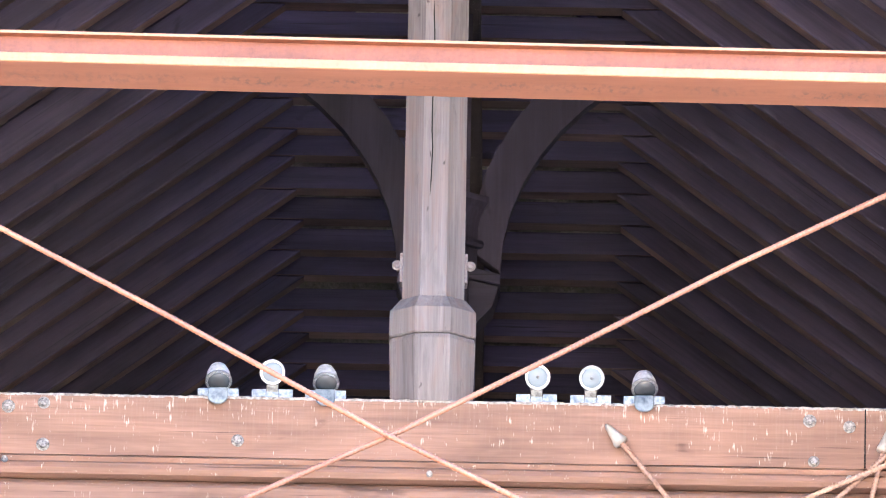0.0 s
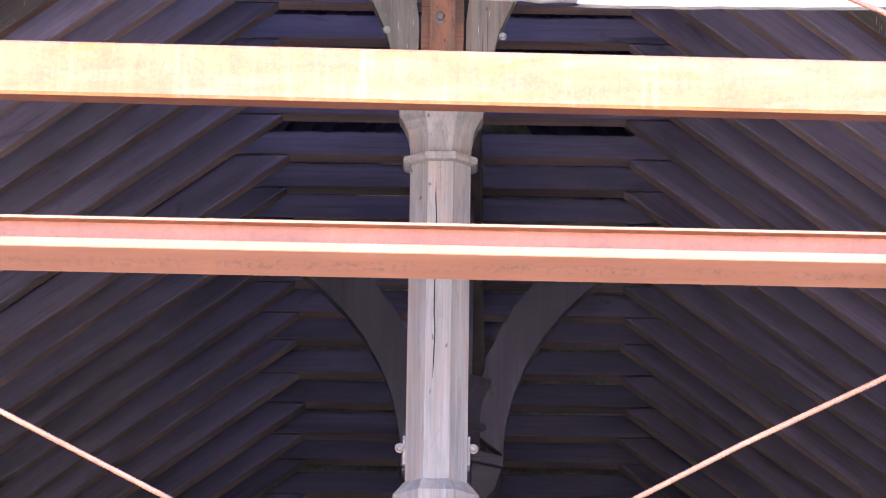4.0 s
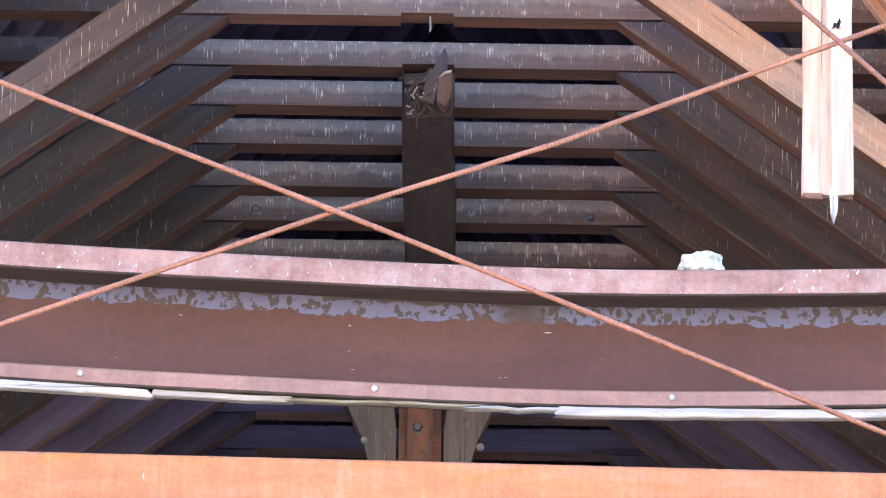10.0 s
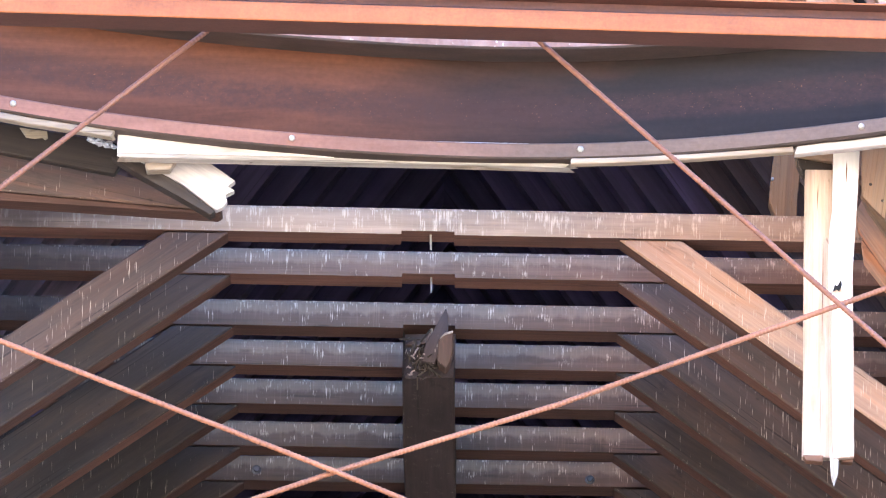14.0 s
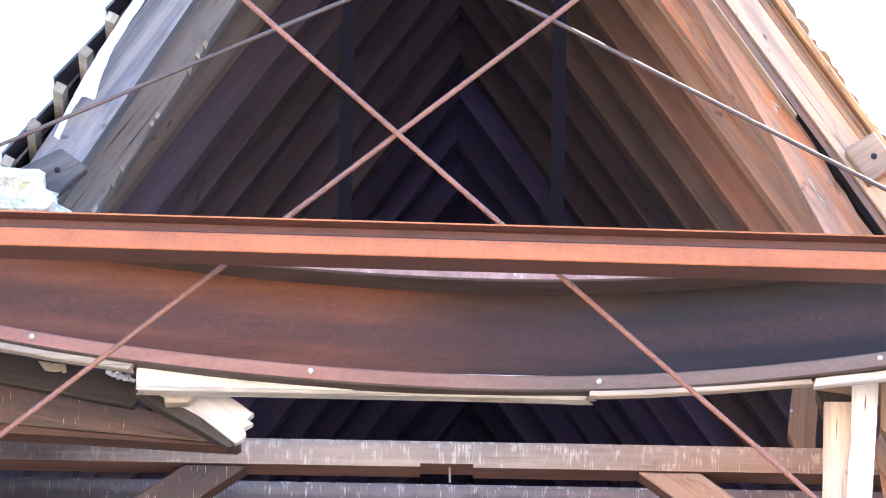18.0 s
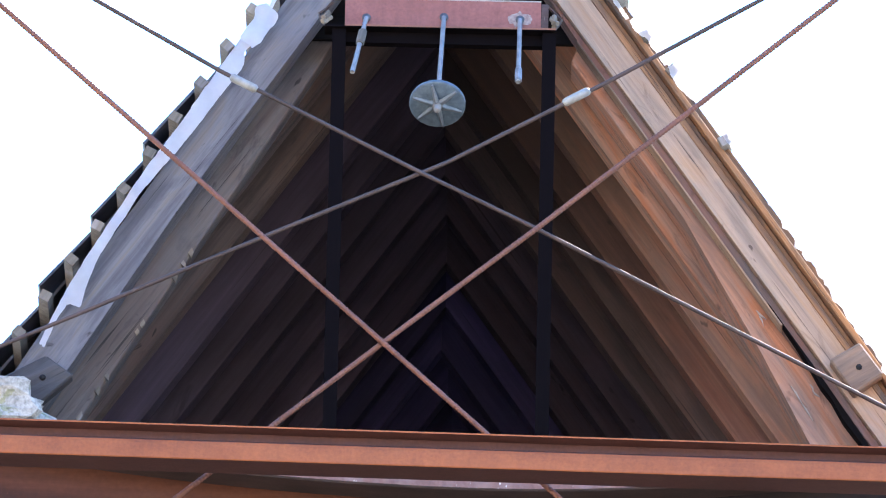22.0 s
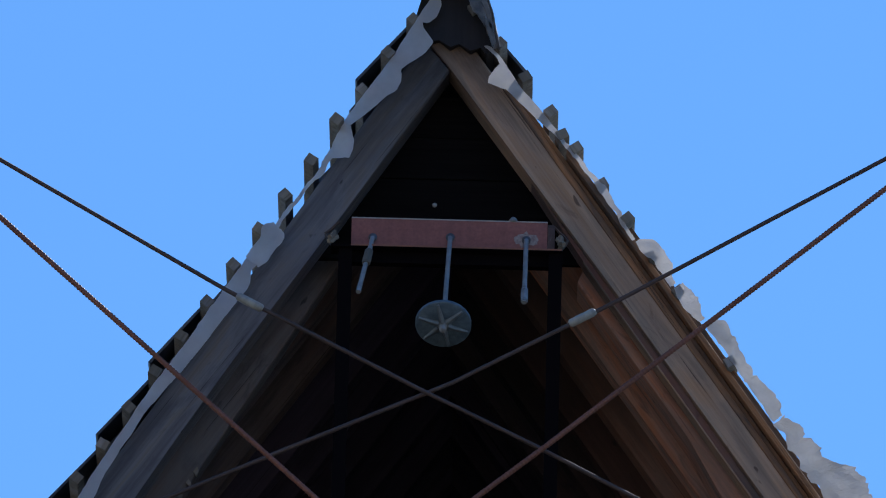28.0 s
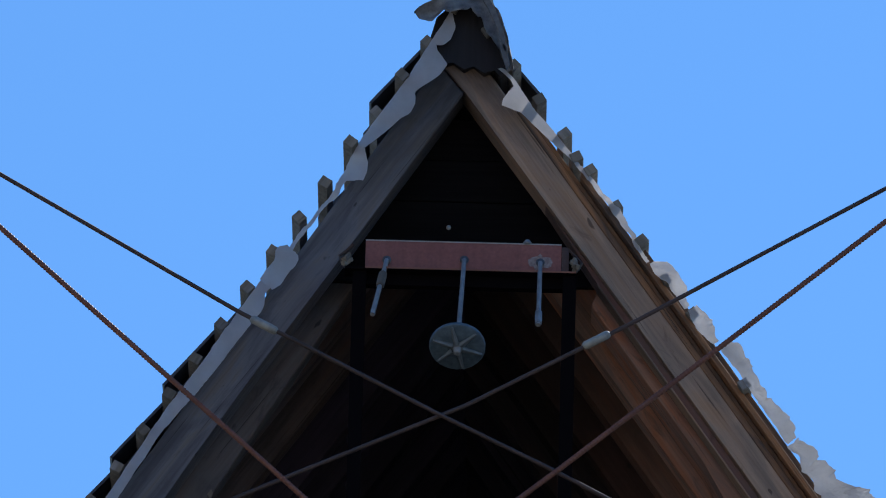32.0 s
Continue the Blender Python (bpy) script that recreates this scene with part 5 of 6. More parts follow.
packing("packing_board", sag1, 17.97, -1.18, -0.64, 0.028, M_WEATHER, "pale split board with a torn end", (0.01, 0.09), seed=3, wob=0.003)
packing("packing_board", sag1, 17.97, -0.60, 0.20, 0.014, M_BATTEN, "thin grey splintered board", (0.06, 0.07), seed=4, wob=0.005)
packing("packing_board", sag1, 17.96, 0.22, 0.56, 0.016, M_WEATHER, "thin pale splinter of board", (0.08, 0.02), seed=5, wob=0.006)
packing("packing_board", sag1, 17.97, 0.56, COL_R, 0.042, M_WEATHER, "pale weathered board with a split end", (0.03, 0), seed=6, wob=0.0025)
packing("packing_board", sag2, 20.273, COL_L, -1.40, 0.032, M_YELLOWED, "yellowed thin board under the bent girder", (0, 0.02), seed=7)
packing("packing_board", sag2, 20.273, 0.60, 1.55, 0.024, M_YELLOWED, "greyed weathered board under the bent girder", (0.02, 0.01), seed=8)
packing("packing_board", sag2, 20.273, 1.56, COL_R, 0.04, M_SPLIT, "grey weathered board under the bent girder", (0.01, 0), seed=9)
t = thing("white_plank", (-0.4, 52.73, 20.23), "straight white plank wedged under the bent girder", "plank")
beam("plank", (-1.386, 52.765, 20.331), (0.597, 52.765, 20.322), 0.05, 0.085, M_BLEACHED, t, ragged=(0.004, 0.03), seed=11)
beam("lower_edge", (-1.38, 52.785, 20.278), (0.585, 52.785, 20.27), 0.07, 0.02, M_WEATHER, t, "pale weathered lower edge", c=0.004, ragged=(0.01, 0.05), seed=12)
t = thing("shattered_plank", (-1.1, 52.9, 20.2), "shattered white plank hanging with a splintered end", "plank")
prism("board", [(-1.30, 20.31), (-0.99, 20.305), (-0.93, 20.262), (-0.872, 20.222), (-0.915, 20.195), (-0.874, 20.178), (-0.925, 20.155), (-0.905, 20.128), (-0.925, 20.10), (-0.955, 20.086), (-1.1, 20.20)], 52.9, 52.945, (0.8, -0.5), M_SPLIT, t, bevel=0.004)
prism("torn_side", [(-1.42, 20.33), (-1.30, 20.31), (-1.169, 20.246), (-0.956, 20.084), (-0.98, 20.066), (-1.117, 20.149), (-1.29, 20.245)], 52.91, 52.985, (0.8, -0.5), M_LOOSE, t, "dark shaded side", bevel=0.004)
prism("cleat", [(-1.27, 20.285), (-1.13, 20.29), (-1.16, 20.245), (-1.26, 20.24)], 52.83, 52.895, (1, 0), M_YELLOWED, t, "small pale timber cleat", bevel=0.004)
t = thing("fallen_collar", (-1.6, 53.3, 20.3), "fallen brown collar timber leaning down to a point", "timber")
prism("timber", [(-2.6, 20.69), (-2.6, 20.35), (-0.94, 20.223), (-0.93, 20.237), (-1.13, 20.316)], 53.3, 53.44, (1, -0.2), M_FALLEN, t)
# strip standing in for the fallen timber's darker underside
prism("torn_edge", [(-2.6, 20.347), (-0.94, 20.220), (-0.952, 20.211), (-1.94, 20.257), (-2.6, 20.298)], 53.31, 53.42, (1, -0.1), M_SOFFIT, t, "dark red underside along the fallen timber", bevel=0.004)
t = thing("loose_board", (-1.7, 53.1, 20.4), "dark loose board under the roof edge", "board")
prism("board", [(-2.5, 20.63), (-1.39, 20.44), (-1.36, 20.37), (-1.405, 20.30), (-2.5, 20.50)], 53.06, 53.11, (1, -0.17), M_LOOSE, t, bevel=0.005)

t = thing("hanging_scrap", (-1.76, 52.9, 20.44), "small grey scrap of roofing felt hanging under the girder", "scrap")
prism("felt", [(-1.82, 20.446), (-1.76, 20.438), (-1.70, 20.432), (-1.694, 20.40), (-1.707, 20.39), (-1.718, 20.405), (-1.75, 20.397), (-1.79, 20.402)], 52.89, 52.9, (1, 0), M_BATTEN, t, bevel=0.002)
t = thing("crumpled_foil", (-1.45, 52.9, 20.40), "crumpled bluish white plastic stuck under the girder", "plastic")
for k, (fx, fz, fs) in enumerate(((-1.505, 20.40, 0.026), (-1.47, 20.388, 0.032), (-1.435, 20.378, 0.032), (-1.408, 20.368, 0.024))):
    bm = bmesh.new()
    bmesh.ops.create_icosphere(bm, subdivisions=2, radius=fs)
    for v in bm.verts:
        v.co *= 0.75 + 0.5 * noise.noise(v.co * 45 + Vector((k * 7, 0, 0)))
        v.co.z *= 0.6
    put("fold", mesh_of(bm), M_FOIL, t, Matrix.Translation((fx, 52.90, fz)))

# ---- pale props at the side ----
t = thing("timber_prop", (1.7, 53, 19), "pale fresh timber prop of two split planks", "timber prop")
beam("plank", (1.679, 53.055, 19.05), (1.676, 53.055, 20.37), 0.05, 0.142, M_FRESH, t, "pinkish pale plank with a crack", ragged=(0.004, 0), seed=14)
beam("plank", (1.778, 52.985, 19.03), (1.772, 52.985, 19.90), 0.045, 0.098, M_FRESH, t, "pale plank under the split-off face", ragged=(0.01, 0), seed=15)
prism("split_face", [(1.731, 20.49), (1.846, 20.49), (1.838, 20.27), (1.827, 20.07), (1.813, 19.81), (1.806, 19.70), (1.794, 19.712), (1.778, 19.775), (1.766, 19.82), (1.75, 19.805), (1.735, 19.79), (1.712, 19.775), (1.711, 19.915), (1.716, 20.07), (1.729, 20.17), (1.727, 20.26)], 52.955, 53.01, (0, 1), M_BLEACHED, t, "bleached white split face", bevel=0.004)
prism("splinter", [(1.725, 19.06), (1.765, 19.06), (1.762, 18.96), (1.745, 18.905), (1.732, 18.95)], 52.97, 53.0, (0, 1), M_WHITE, t, bevel=0.003)
for x0, x1 in ((1.61, 1.70), (1.765, 1.83)):
    prism("end_grain", [(x0, 19.05), (x1, 19.05), (x1 - 0.005, 19.02), (x0 + 0.012, 19.025)], 53.0, 53.05, (1, 0), M_OLD, t, "dark end grain", bevel=0.003)
prism("head_piece", [(1.562, 20.52), (1.733, 20.53), (1.733, 20.416), (1.572, 20.443)], 53.05, 53.2, (1, -0.1), M_TAN, t, "pinkish pale head piece", bevel=0.004)
# dark piece standing in for the head piece's shaded underside
prism("head_packing", [(1.574, 20.440), (1.733, 20.413), (1.733, 20.378), (1.60, 20.383)], 53.075, 53.2, (1, -0.1), M_SOOT, t, "dark shaded underside of the head piece", bevel=0.004)
for cx, c0, c1, cw in ((1.787, 20.27, 20.39, 0.004), (1.665, 20.18, 20.31, 0.003), (1.690, 19.55, 20.05, 0.0025)):
    yc = 52.9535 if cx > 1.75 else 53.028
    prism("crack", [(cx - cw, (c0 + c1) / 2), (cx + 0.001, c1), (cx + cw, (c0 + c1) / 2 + 0.02), (cx - 0.001, c0)], yc, yc + 0.004, (0, 1), M_OLD_CRACK, t, "narrow brown drying crack", bevel=0)
prism("knot_hole", [(1.733, 19.785), (1.740, 19.815), (1.751, 19.808), (1.767, 19.838), (1.771, 19.815), (1.760, 19.785), (1.748, 19.795)], 52.949, 52.957, (0, 1), M_DARKSTEEL, t, "black knot hole", bevel=0)
bar("nail", (1.716, 52.965, 20.44), (1.716, 52.93, 20.44), 0.016, M_BOLT_PALE, t, sides=8)
t = thing("timber_stub", (1.54, 53.86, 20.43), "short brown timber stub standing on the first collar", "timber")
prism("stub", [(1.504, 20.426), (1.599, 20.426), (1.599, 20.52), (1.617, 20.669), (1.588, 20.80), (1.51, 20.80), (1.487, 20.666), (1.473, 20.507)], 53.82, 53.93, (0.05, 1), M_STUB, t, bevel=0.005)
for nx, nz in ((1.513, 20.72), (1.488, 20.60)):
    bar("nail", (nx, 53.82, nz), (nx, 53.80, nz), 0.006, M_BOLT_PALE, t, "pale nail head", sides=8)
# broken boards of the roof slope beside the prop
BROKEN = "broken boards beside the prop"
t = thing("broken_board", (1.95, 53.25, 20.4), "tan broken board with nail holes beside the prop", "board", BROKEN)
prism("board", [(1.858, 20.64), (2.45, 20.64), (2.45, 19.60), (1.97, 20.217), (1.93, 20.252), (1.915, 20.262), (1.888, 20.303), (1.864, 20.317)], 53.22, 53.26, (0.12, 1), M_TAN, t, bevel=0.004)
for nx, nz in ((1.902, 20.375), (1.955, 20.30)):
    bar("nail_hole", (nx, 53.221, nz), (nx, 53.217, nz), 0.007, M_SOOT, t, "dark nail hole", sides=8)
for pts, yb, m, lab in (([(1.862, 20.375), (1.893, 20.309), (1.943, 20.239), (2.5, 19.46), (2.5, 19.55), (1.90, 20.385)], 53.33, M_TAN, "tan split board sloping beside the prop"),
                        ([(1.849, 20.342), (1.862, 20.264), (1.892, 20.217), (2.5, 19.345), (2.5, 19.60), (1.89, 20.43)], 53.48, M_RAF_R, "grey brown split board sloping beside the prop"),
                        ([(1.880, 20.27), (1.893, 20.176), (1.958, 20.092), (2.5, 19.37), (2.5, 19.58), (1.92, 20.34)], 53.66, M_RAF_R, "brown split board sloping behind the prop")):
    t = thing("broken_board", (pts[0][0], yb, pts[0][1]), lab, "board", BROKEN)
    prism("board", pts, yb, yb + 0.07, (0.58, -0.81), m, t, bevel=0.004)


# ---- loose stones ----
def rubble(name, at, size, mat, label, seed, rough=1.0):
    bm = bmesh.new()
    bmesh.ops.create_cube(bm, size=1)
    bmesh.ops.subdivide_edges(bm, edges=bm.edges[:], cuts=7, use_grid_fill=True)
    for v in bm.verts:
        d = v.co.normalized()
        v.co = v.co.lerp(d * 0.62, 0.45 if rough > 0.6 else 0.8)
        v.co += d * rough * (noise.noise(v.co * 3.1 + Vector((seed, 0, 0))) * 0.26 + noise.noise(v.co * 8 + Vector((seed, 3, 0))) * 0.09)
        v.co.z = max(v.co.z, -0.45)
        v.co = Vector((v.co.x * size[0], v.co.y * size[1], v.co.z * size[2]))
    return tagged(put(name, mesh_of(bm), mat, None, Matrix.Translation(at)), label, "stone")


rubble("loose_stone", (1.17, 52.70, 18.608), (0.165, 0.14, 0.105), M_STONE, "small whitish stone lying on the girder's flange", 6, 0.58)
rubble("rubble_block", (-2.26, 52.80, 21.13), (0.95, 0.32, 0.27), M_STONE, "lichened grey rubble stone on the bent girder", 9)
rubble("rubble_block", (-2.32, 52.80, 21.30), (0.30, 0.26, 0.14), M_STONE, "lichened grey rubble stone on top of another", 12)

# ---- anchor frame in the gable ----
YF = 52.90
t = thing("gable_anchor", (-0.04, YF, 20.86), "dull red steel anchor plate on two dark legs", "wall anchor")
plate = solid("plate", -0.476, 0.392, YF - 0.012, YF, 23.02, 23.158, M_PLATE, t, "dull red rusted plate")
solid("lower_lip", -0.565, 0.458, YF - 0.05, YF + 0.05, 23.008, 23.02, M_BLACK, t, "dark steel lip")
solid("cross_bar", -0.53, 0.445, YF + 0.002, YF + 0.05, 22.955, 23.006, M_BLACK, t)
solid("end_plate", 0.394, 0.425, YF - 0.01, YF + 0.04, 23.022, 23.15, M_SOUL, t)
for x in (-0.50, 0.43):
    solid("leg", x - 0.03, x + 0.03, YF - 0.03, YF + 0.03, 20.87, 23.006, M_BLACK, t, "dark steel leg")
for s, x in ((-1, -0.56), (1, 0.455)):
    beam("hook", (x, YF - 0.03, 23.02), (x - s * 0.03 + s * 0.06, YF - 0.03, 23.07), 0.014, 0.014, M_BOLT, t)
    beam("hook", (x + s * 0.03, YF - 0.03, 23.07), (x - s * 0.03, YF - 0.03, 23.13), 0.012, 0.012, M_ROD_S, t)
    for i in range(3):
        r = random.Random(i + 60 + s)
        beam("rope_knot", (x + r.uniform(-0.02, 0.02), YF - 0.05, 23.03 + 0.012 * i), (x + r.uniform(-0.03, 0.03), YF - 0.02, 23.06 + 0.012 * i), 0.022, 0.022, M_BATTEN, t, n=3, wobble=0.008, seed=i)
solid("worn_edge", -0.476, 0.392, YF - 0.014, YF - 0.002, 23.158, 23.163, M_BOLT_PALE, t, "bright worn top edge")
solid("worn_edge", -0.476, 0.458, YF - 0.053, YF - 0.05, 23.012, 23.019, M_ROD, t, "rusty lower edge")
put("top_bolt", turned([(0, 0.018), (0.012, 0.018), (0.022, 0.01)], 8), M_GALV, t, along((0.24, YF - 0.005, 23.16), (0.24, YF - 0.005, 24)))
bm = bmesh.new()
ring = [bm.verts.new((0.299 + (0.055 + 0.03 * noise.noise(Vector((i * 0.9, 1, 2)))) * math.cos(i * 0.3142), YF - 0.014, 23.075 + (0.032 + 0.02 * noise.noise(Vector((i * 0.9, 5, 2)))) * math.sin(i * 0.3142))) for i in range(20)]
bm.faces.new(ring)
put("corrosion_patch", mesh_of(bm), M_PATCH, t, None, "grey corroded patch round a hole")
FALL = radians(58)
for x, z, ln, dx, kind in ((-0.381, 23.067, 0.41, -0.055, "collar"), (-0.038, 23.077, 0.645, -0.02, "disc"), (0.299, 23.073, 0.467, -0.004, "nut")):
    p0 = Vector((x, YF - 0.012, z))
    p1 = p0 + Vector((dx, -math.cos(FALL) * ln, -math.sin(FALL) * ln))
    rod = bar("threaded_rod", p0, p1, 0.011, M_GALV, t, "grey threaded rod")
    put("hole_washer", turned([(0, 0.02), (0.004, 0.02)], 12), M_BOLT, t, along(p0, p0 + Vector((0, -1, 0))))
    m1 = along(p0, p1)
    if kind == "collar":
        put("nut", extrude(ngon(6, 0.021), [0.10, 0.11, 0.19, 0.2], scale=lambda q: 0.8 if q in (0.10, 0.2) else 1.0), M_BATTEN, rod, m1, "corroded long nut")
    elif kind == "nut":
        put("nut", extrude(ngon(6, 0.018), [0.37, 0.38, 0.45, 0.46], scale=lambda q: 0.8 if q in (0.37, 0.46) else 1.0), M_GALV, rod, m1)
    else:
        md = along(p1, p1 + (p1 - p0))
        disc = put("disc", turned([(-0.012, 0.118), (-0.008, 0.124), (0.006, 0.124), (0.010, 0.119)], 22), M_DISC, rod, md, "grey ribbed anchor disc")
        hub = put("hub", turned([(0.010, 0.030), (0.018, 0.027), (0.03, 0.018), (0.05, 0.016), (0.055, 0.010)], 12), M_GALV, disc, md)
        for i in range(6):
            ang = math.pi / 3 * i + 0.25
            d = Vector((0, math.cos(ang), math.sin(ang)))
            q0, q1 = md @ (Vector((0.014, 0, 0)) + d * 0.022), md @ (Vector((0.012, 0, 0)) + d * 0.112)
            rib = extrude(rect(0.034, 0.022, 0.005), [0, (q1 - q0).length], scale=lambda q: 1.0 if q == 0 else 0.45)
            put("rib", rib, M_RIB, disc, along(q0, q1))

# ---- short boards with a bolt hole at the rafters' feet ----
for pts, lab in (([(-1.935, 21.40), (-1.755, 21.50), (-1.63, 21.41), (-1.785, 21.265)], "short weathered grey board with a bolt hole"),
                 ([(1.69, 21.56), (1.823, 21.645), (1.93, 21.50), (1.80, 21.40)], "short tan board with a bolt hole")):
    t = thing("cleat_board", (pts[0][0], 53.08, pts[3][1]), lab, "board", "cleats on the front rafters")
    b = prism("board", pts, 53.05, 53.125, (pts[1][0] - pts[0][0], pts[1][1] - pts[0][1]), M_BARGE_L if pts[0][0] < 0 else M_BARGE_R, t)
    cx, cz = sum(p[0] for p in pts) / 4, sum(p[1] for p in pts) / 4
    put("bolt_hole", turned([(0, 0.014), (0.003, 0.014)], 12), M_DARKSTEEL, b, along((cx + 0.01, 53.049, cz), (cx + 0.01, 52, cz)))


# ---- torn roofing membrane and the ridge ----
def membrane(label, side, run, y, seed=1, ragged=0.006, crumple=0.012, fold=0.0, mat=None):
    """A torn strip along the roof's edge. run: rows of (d down the slope, inner side, outer side); fold leans its outer side to the front."""
    rnd = random.Random(seed)
    bm = bmesh.new()
    ds = [q[0] for q in run]
    nx, ny = max(6, int((ds[-1] - ds[0]) / 0.012)), 7
    grid, jag = [], 0.0
    for i in range(nx + 1):
        d = ds[0] + (ds[-1] - ds[0]) * i / nx
        if rnd.random() < 0.3:
            jag = rnd.uniform(-1, 1)
        lo = float(np.interp(d, ds, [q[1] for q in run])) + ragged * (noise.noise(Vector((d * 17, seed, 2))) + 0.4 * jag)
        hi = float(np.interp(d, ds, [q[2] for q in run])) + ragged * (0.9 * noise.noise(Vector((d * 21, seed, 5))) + 0.6 * noise.noise(Vector((d * 75, seed, 8))) + 0.6 * jag)
        hi = max(hi, lo + 0.006)
        row = []
        for j in range(ny + 1):
            v = j / ny
            n = lo + (hi - lo) * v
            x, z = on_slope(side, d + rnd.uniform(-0.003, 0.003), n)
            c1 = noise.noise(Vector((d * 7, n * 12, seed)))
            c2 = noise.noise(Vector((d * 25, n * 30, seed + 7)))
            row.append(bm.verts.new((x + crumple * 0.15 * c2, y + crumple * (1.1 * c1 + 0.12 * c2) - fold * v * v, z + crumple * 0.15 * c1)))
        grid.append(row)
    for i in range(nx):
        for j in range(ny):
            bm.faces.new((grid[i][j], grid[i + 1][j], grid[i + 1][j + 1], grid[i][j + 1]))
    bmesh.ops.solidify(bm, geom=bm.faces[:], thickness=0.002)
    return tagged(put("torn_membrane", mesh_of(bm), mat or M_FELT, None), label, "roofing membrane", "torn membrane at the roof edge")


STRIP = "torn white roofing membrane hanging over the grey rafter"
membrane(STRIP, -1, ((-0.335, 0.318, 0.334), (-0.29, 0.270, 0.328), (-0.23, 0.250, 0.322), (-0.185, 0.262, 0.318), (-0.165, 0.285, 0.316), (-0.15, 0.262, 0.314), (-0.125, 0.190, 0.312), (-0.06, 0.188, 0.306),
                     (-0.01, 0.203, 0.301), (0.07, 0.228, 0.294), (0.11, 0.195, 0.293), (0.165, 0.184, 0.293), (0.215, 0.203, 0.291), (0.32, 0.220, 0.288), (0.43, 0.250, 0.283)), 53.06, 21, 0.002, 0.004)
membrane(STRIP, -1, ((0.42, 0.252, 0.284), (0.45, 0.215, 0.276), (0.47, 0.19, 0.270), (0.50, 0.175, 0.264), (0.55, 0.156, 0.257), (0.575, 0.19, 0.252), (0.60, 0.218, 0.247), (0.66, 0.212, 0.240), (0.69, 0.204, 0.235), (0.73, 0.222, 0.236), (1.02, 0.212, 0.234)), 53.065, 22, 0.006, 0.012)
membrane(STRIP, -1, ((1.015, 0.175, 0.236), (1.04, 0.158, 0.262), (1.07, 0.152, 0.266), (1.10, 0.158, 0.240), (1.18, 0.148, 0.238), (1.22, 0.165, 0.237)), 53.05, 23, 0.003, 0.008, 0.02)
membrane(STRIP, -1, ((1.21, 0.18, 0.237), (1.25, 0.186, 0.236), (1.29, 0.157, 0.234), (1.33, 0.145, 0.232), (1.42, 0.147, 0.228), (1.65, 0.144, 0.216), (1.81, 0.143, 0.210), (1.93, 0.150, 0.207), (2.08, 0.156, 0.199), (2.15, 0.148, 0.190)), 53.06, 24, 0.003, 0.004)
membrane(STRIP, -1, ((2.145, 0.146, 0.190), (2.40, 0.126, 0.172), (2.52, 0.095, 0.158), (2.60, 0.070, 0.150), (2.655, 0.044, 0.140), (2.672, 0.10, 0.136), (2.76, 0.095, 0.121), (2.90, 0.062, 0.091)), 53.055, 25, 0.003, 0.005)
FLAP = "torn crumpled white membrane standing up from the roof edge"
membrane(FLAP, 1, ((-0.075, 0.222, 0.236), (-0.05, 0.232, 0.250), (0.0, 0.240, 0.256), (0.035, 0.235, 0.256), (0.05, 0.17, 0.256), (0.082, 0.137, 0.254), (0.12, 0.165, 0.252), (0.157, 0.193, 0.250), (0.25, 0.208, 0.258), (0.34, 0.224, 0.265), (0.49, 0.255, 0.274)), 53.05, 51, 0.002, 0.005, mat=M_FLAP)
membrane(FLAP, 1, ((0.48, 0.254, 0.274), (0.71, 0.262, 0.284), (0.80, 0.262, 0.294), (0.93, 0.266, 0.292), (0.99, 0.258, 0.276), (1.07, 0.256, 0.272)), 53.05, 52, 0.008, 0.015, mat=M_FLAP)
membrane(FLAP, 1, ((1.08, 0.258, 0.285), (1.12, 0.255, 0.335), (1.16, 0.268, 0.342), (1.22, 0.272, 0.335), (1.27, 0.274, 0.340), (1.30, 0.275, 0.312), (1.35, 0.272, 0.300)), 53.045, 53, 0.010, 0.02, 0.01, mat=M_FLAP)
membrane(FLAP, 1, ((1.36, 0.282, 0.325), (1.41, 0.27, 0.338), (1.46, 0.265, 0.345), (1.51, 0.272, 0.322), (1.56, 0.286, 0.312)), 53.045, 54, 0.010, 0.02, 0.01, mat=M_FLAP)
membrane(FLAP, 1, ((1.58, 0.296, 0.335), (1.62, 0.300, 0.385), (1.69, 0.298, 0.375), (1.77, 0.295, 0.350), (1.90, 0.295, 0.345), (2.0, 0.293, 0.358), (2.08, 0.291, 0.362), (2.13, 0.289, 0.335)), 53.045, 55, 0.010, 0.022, 0.015, mat=M_FLAP)
membrane(FLAP, 1, ((2.14, 0.286, 0.345), (2.22, 0.284, 0.362), (2.31, 0.280, 0.385), (2.39, 0.277, 0.372), (2.43, 0.275, 0.40), (2.50, 0.275, 0.455), (2.60, 0.272, 0.47), (2.70, 0.272, 0.445), (2.84, 0.27, 0.42), (2.93, 0.265, 0.40), (3.1, 0.26, 0.38)), 53.04, 56, 0.024, 0.022, 0.02, mat=M_FLAP)
SHEET = "orange-brown edge of the roof boarding above the rafter"
for n0, n1, d0, y0 in ((0.195, 0.222, 0.12, 53.12), (0.225, 0.246, 0.12, 53.14), (0.249, 0.276, 0.55, 53.09), (0.279, 0.306, 0.95, 53.12)):
    t = thing("edge_board", (0.1, y0, 23.8), SHEET, "board", "boards of the roof edge")
    prism("board", [on_slope(1, d0, n0), on_slope(1, 4.4, n0), on_slope(1, 4.4, n1), on_slope(1, d0 - 0.03, n1)], y0, y0 + 0.16, (math.cos(SLOPE), -math.sin(SLOPE)), M_SARK_EDGE, t, bevel=0.003)

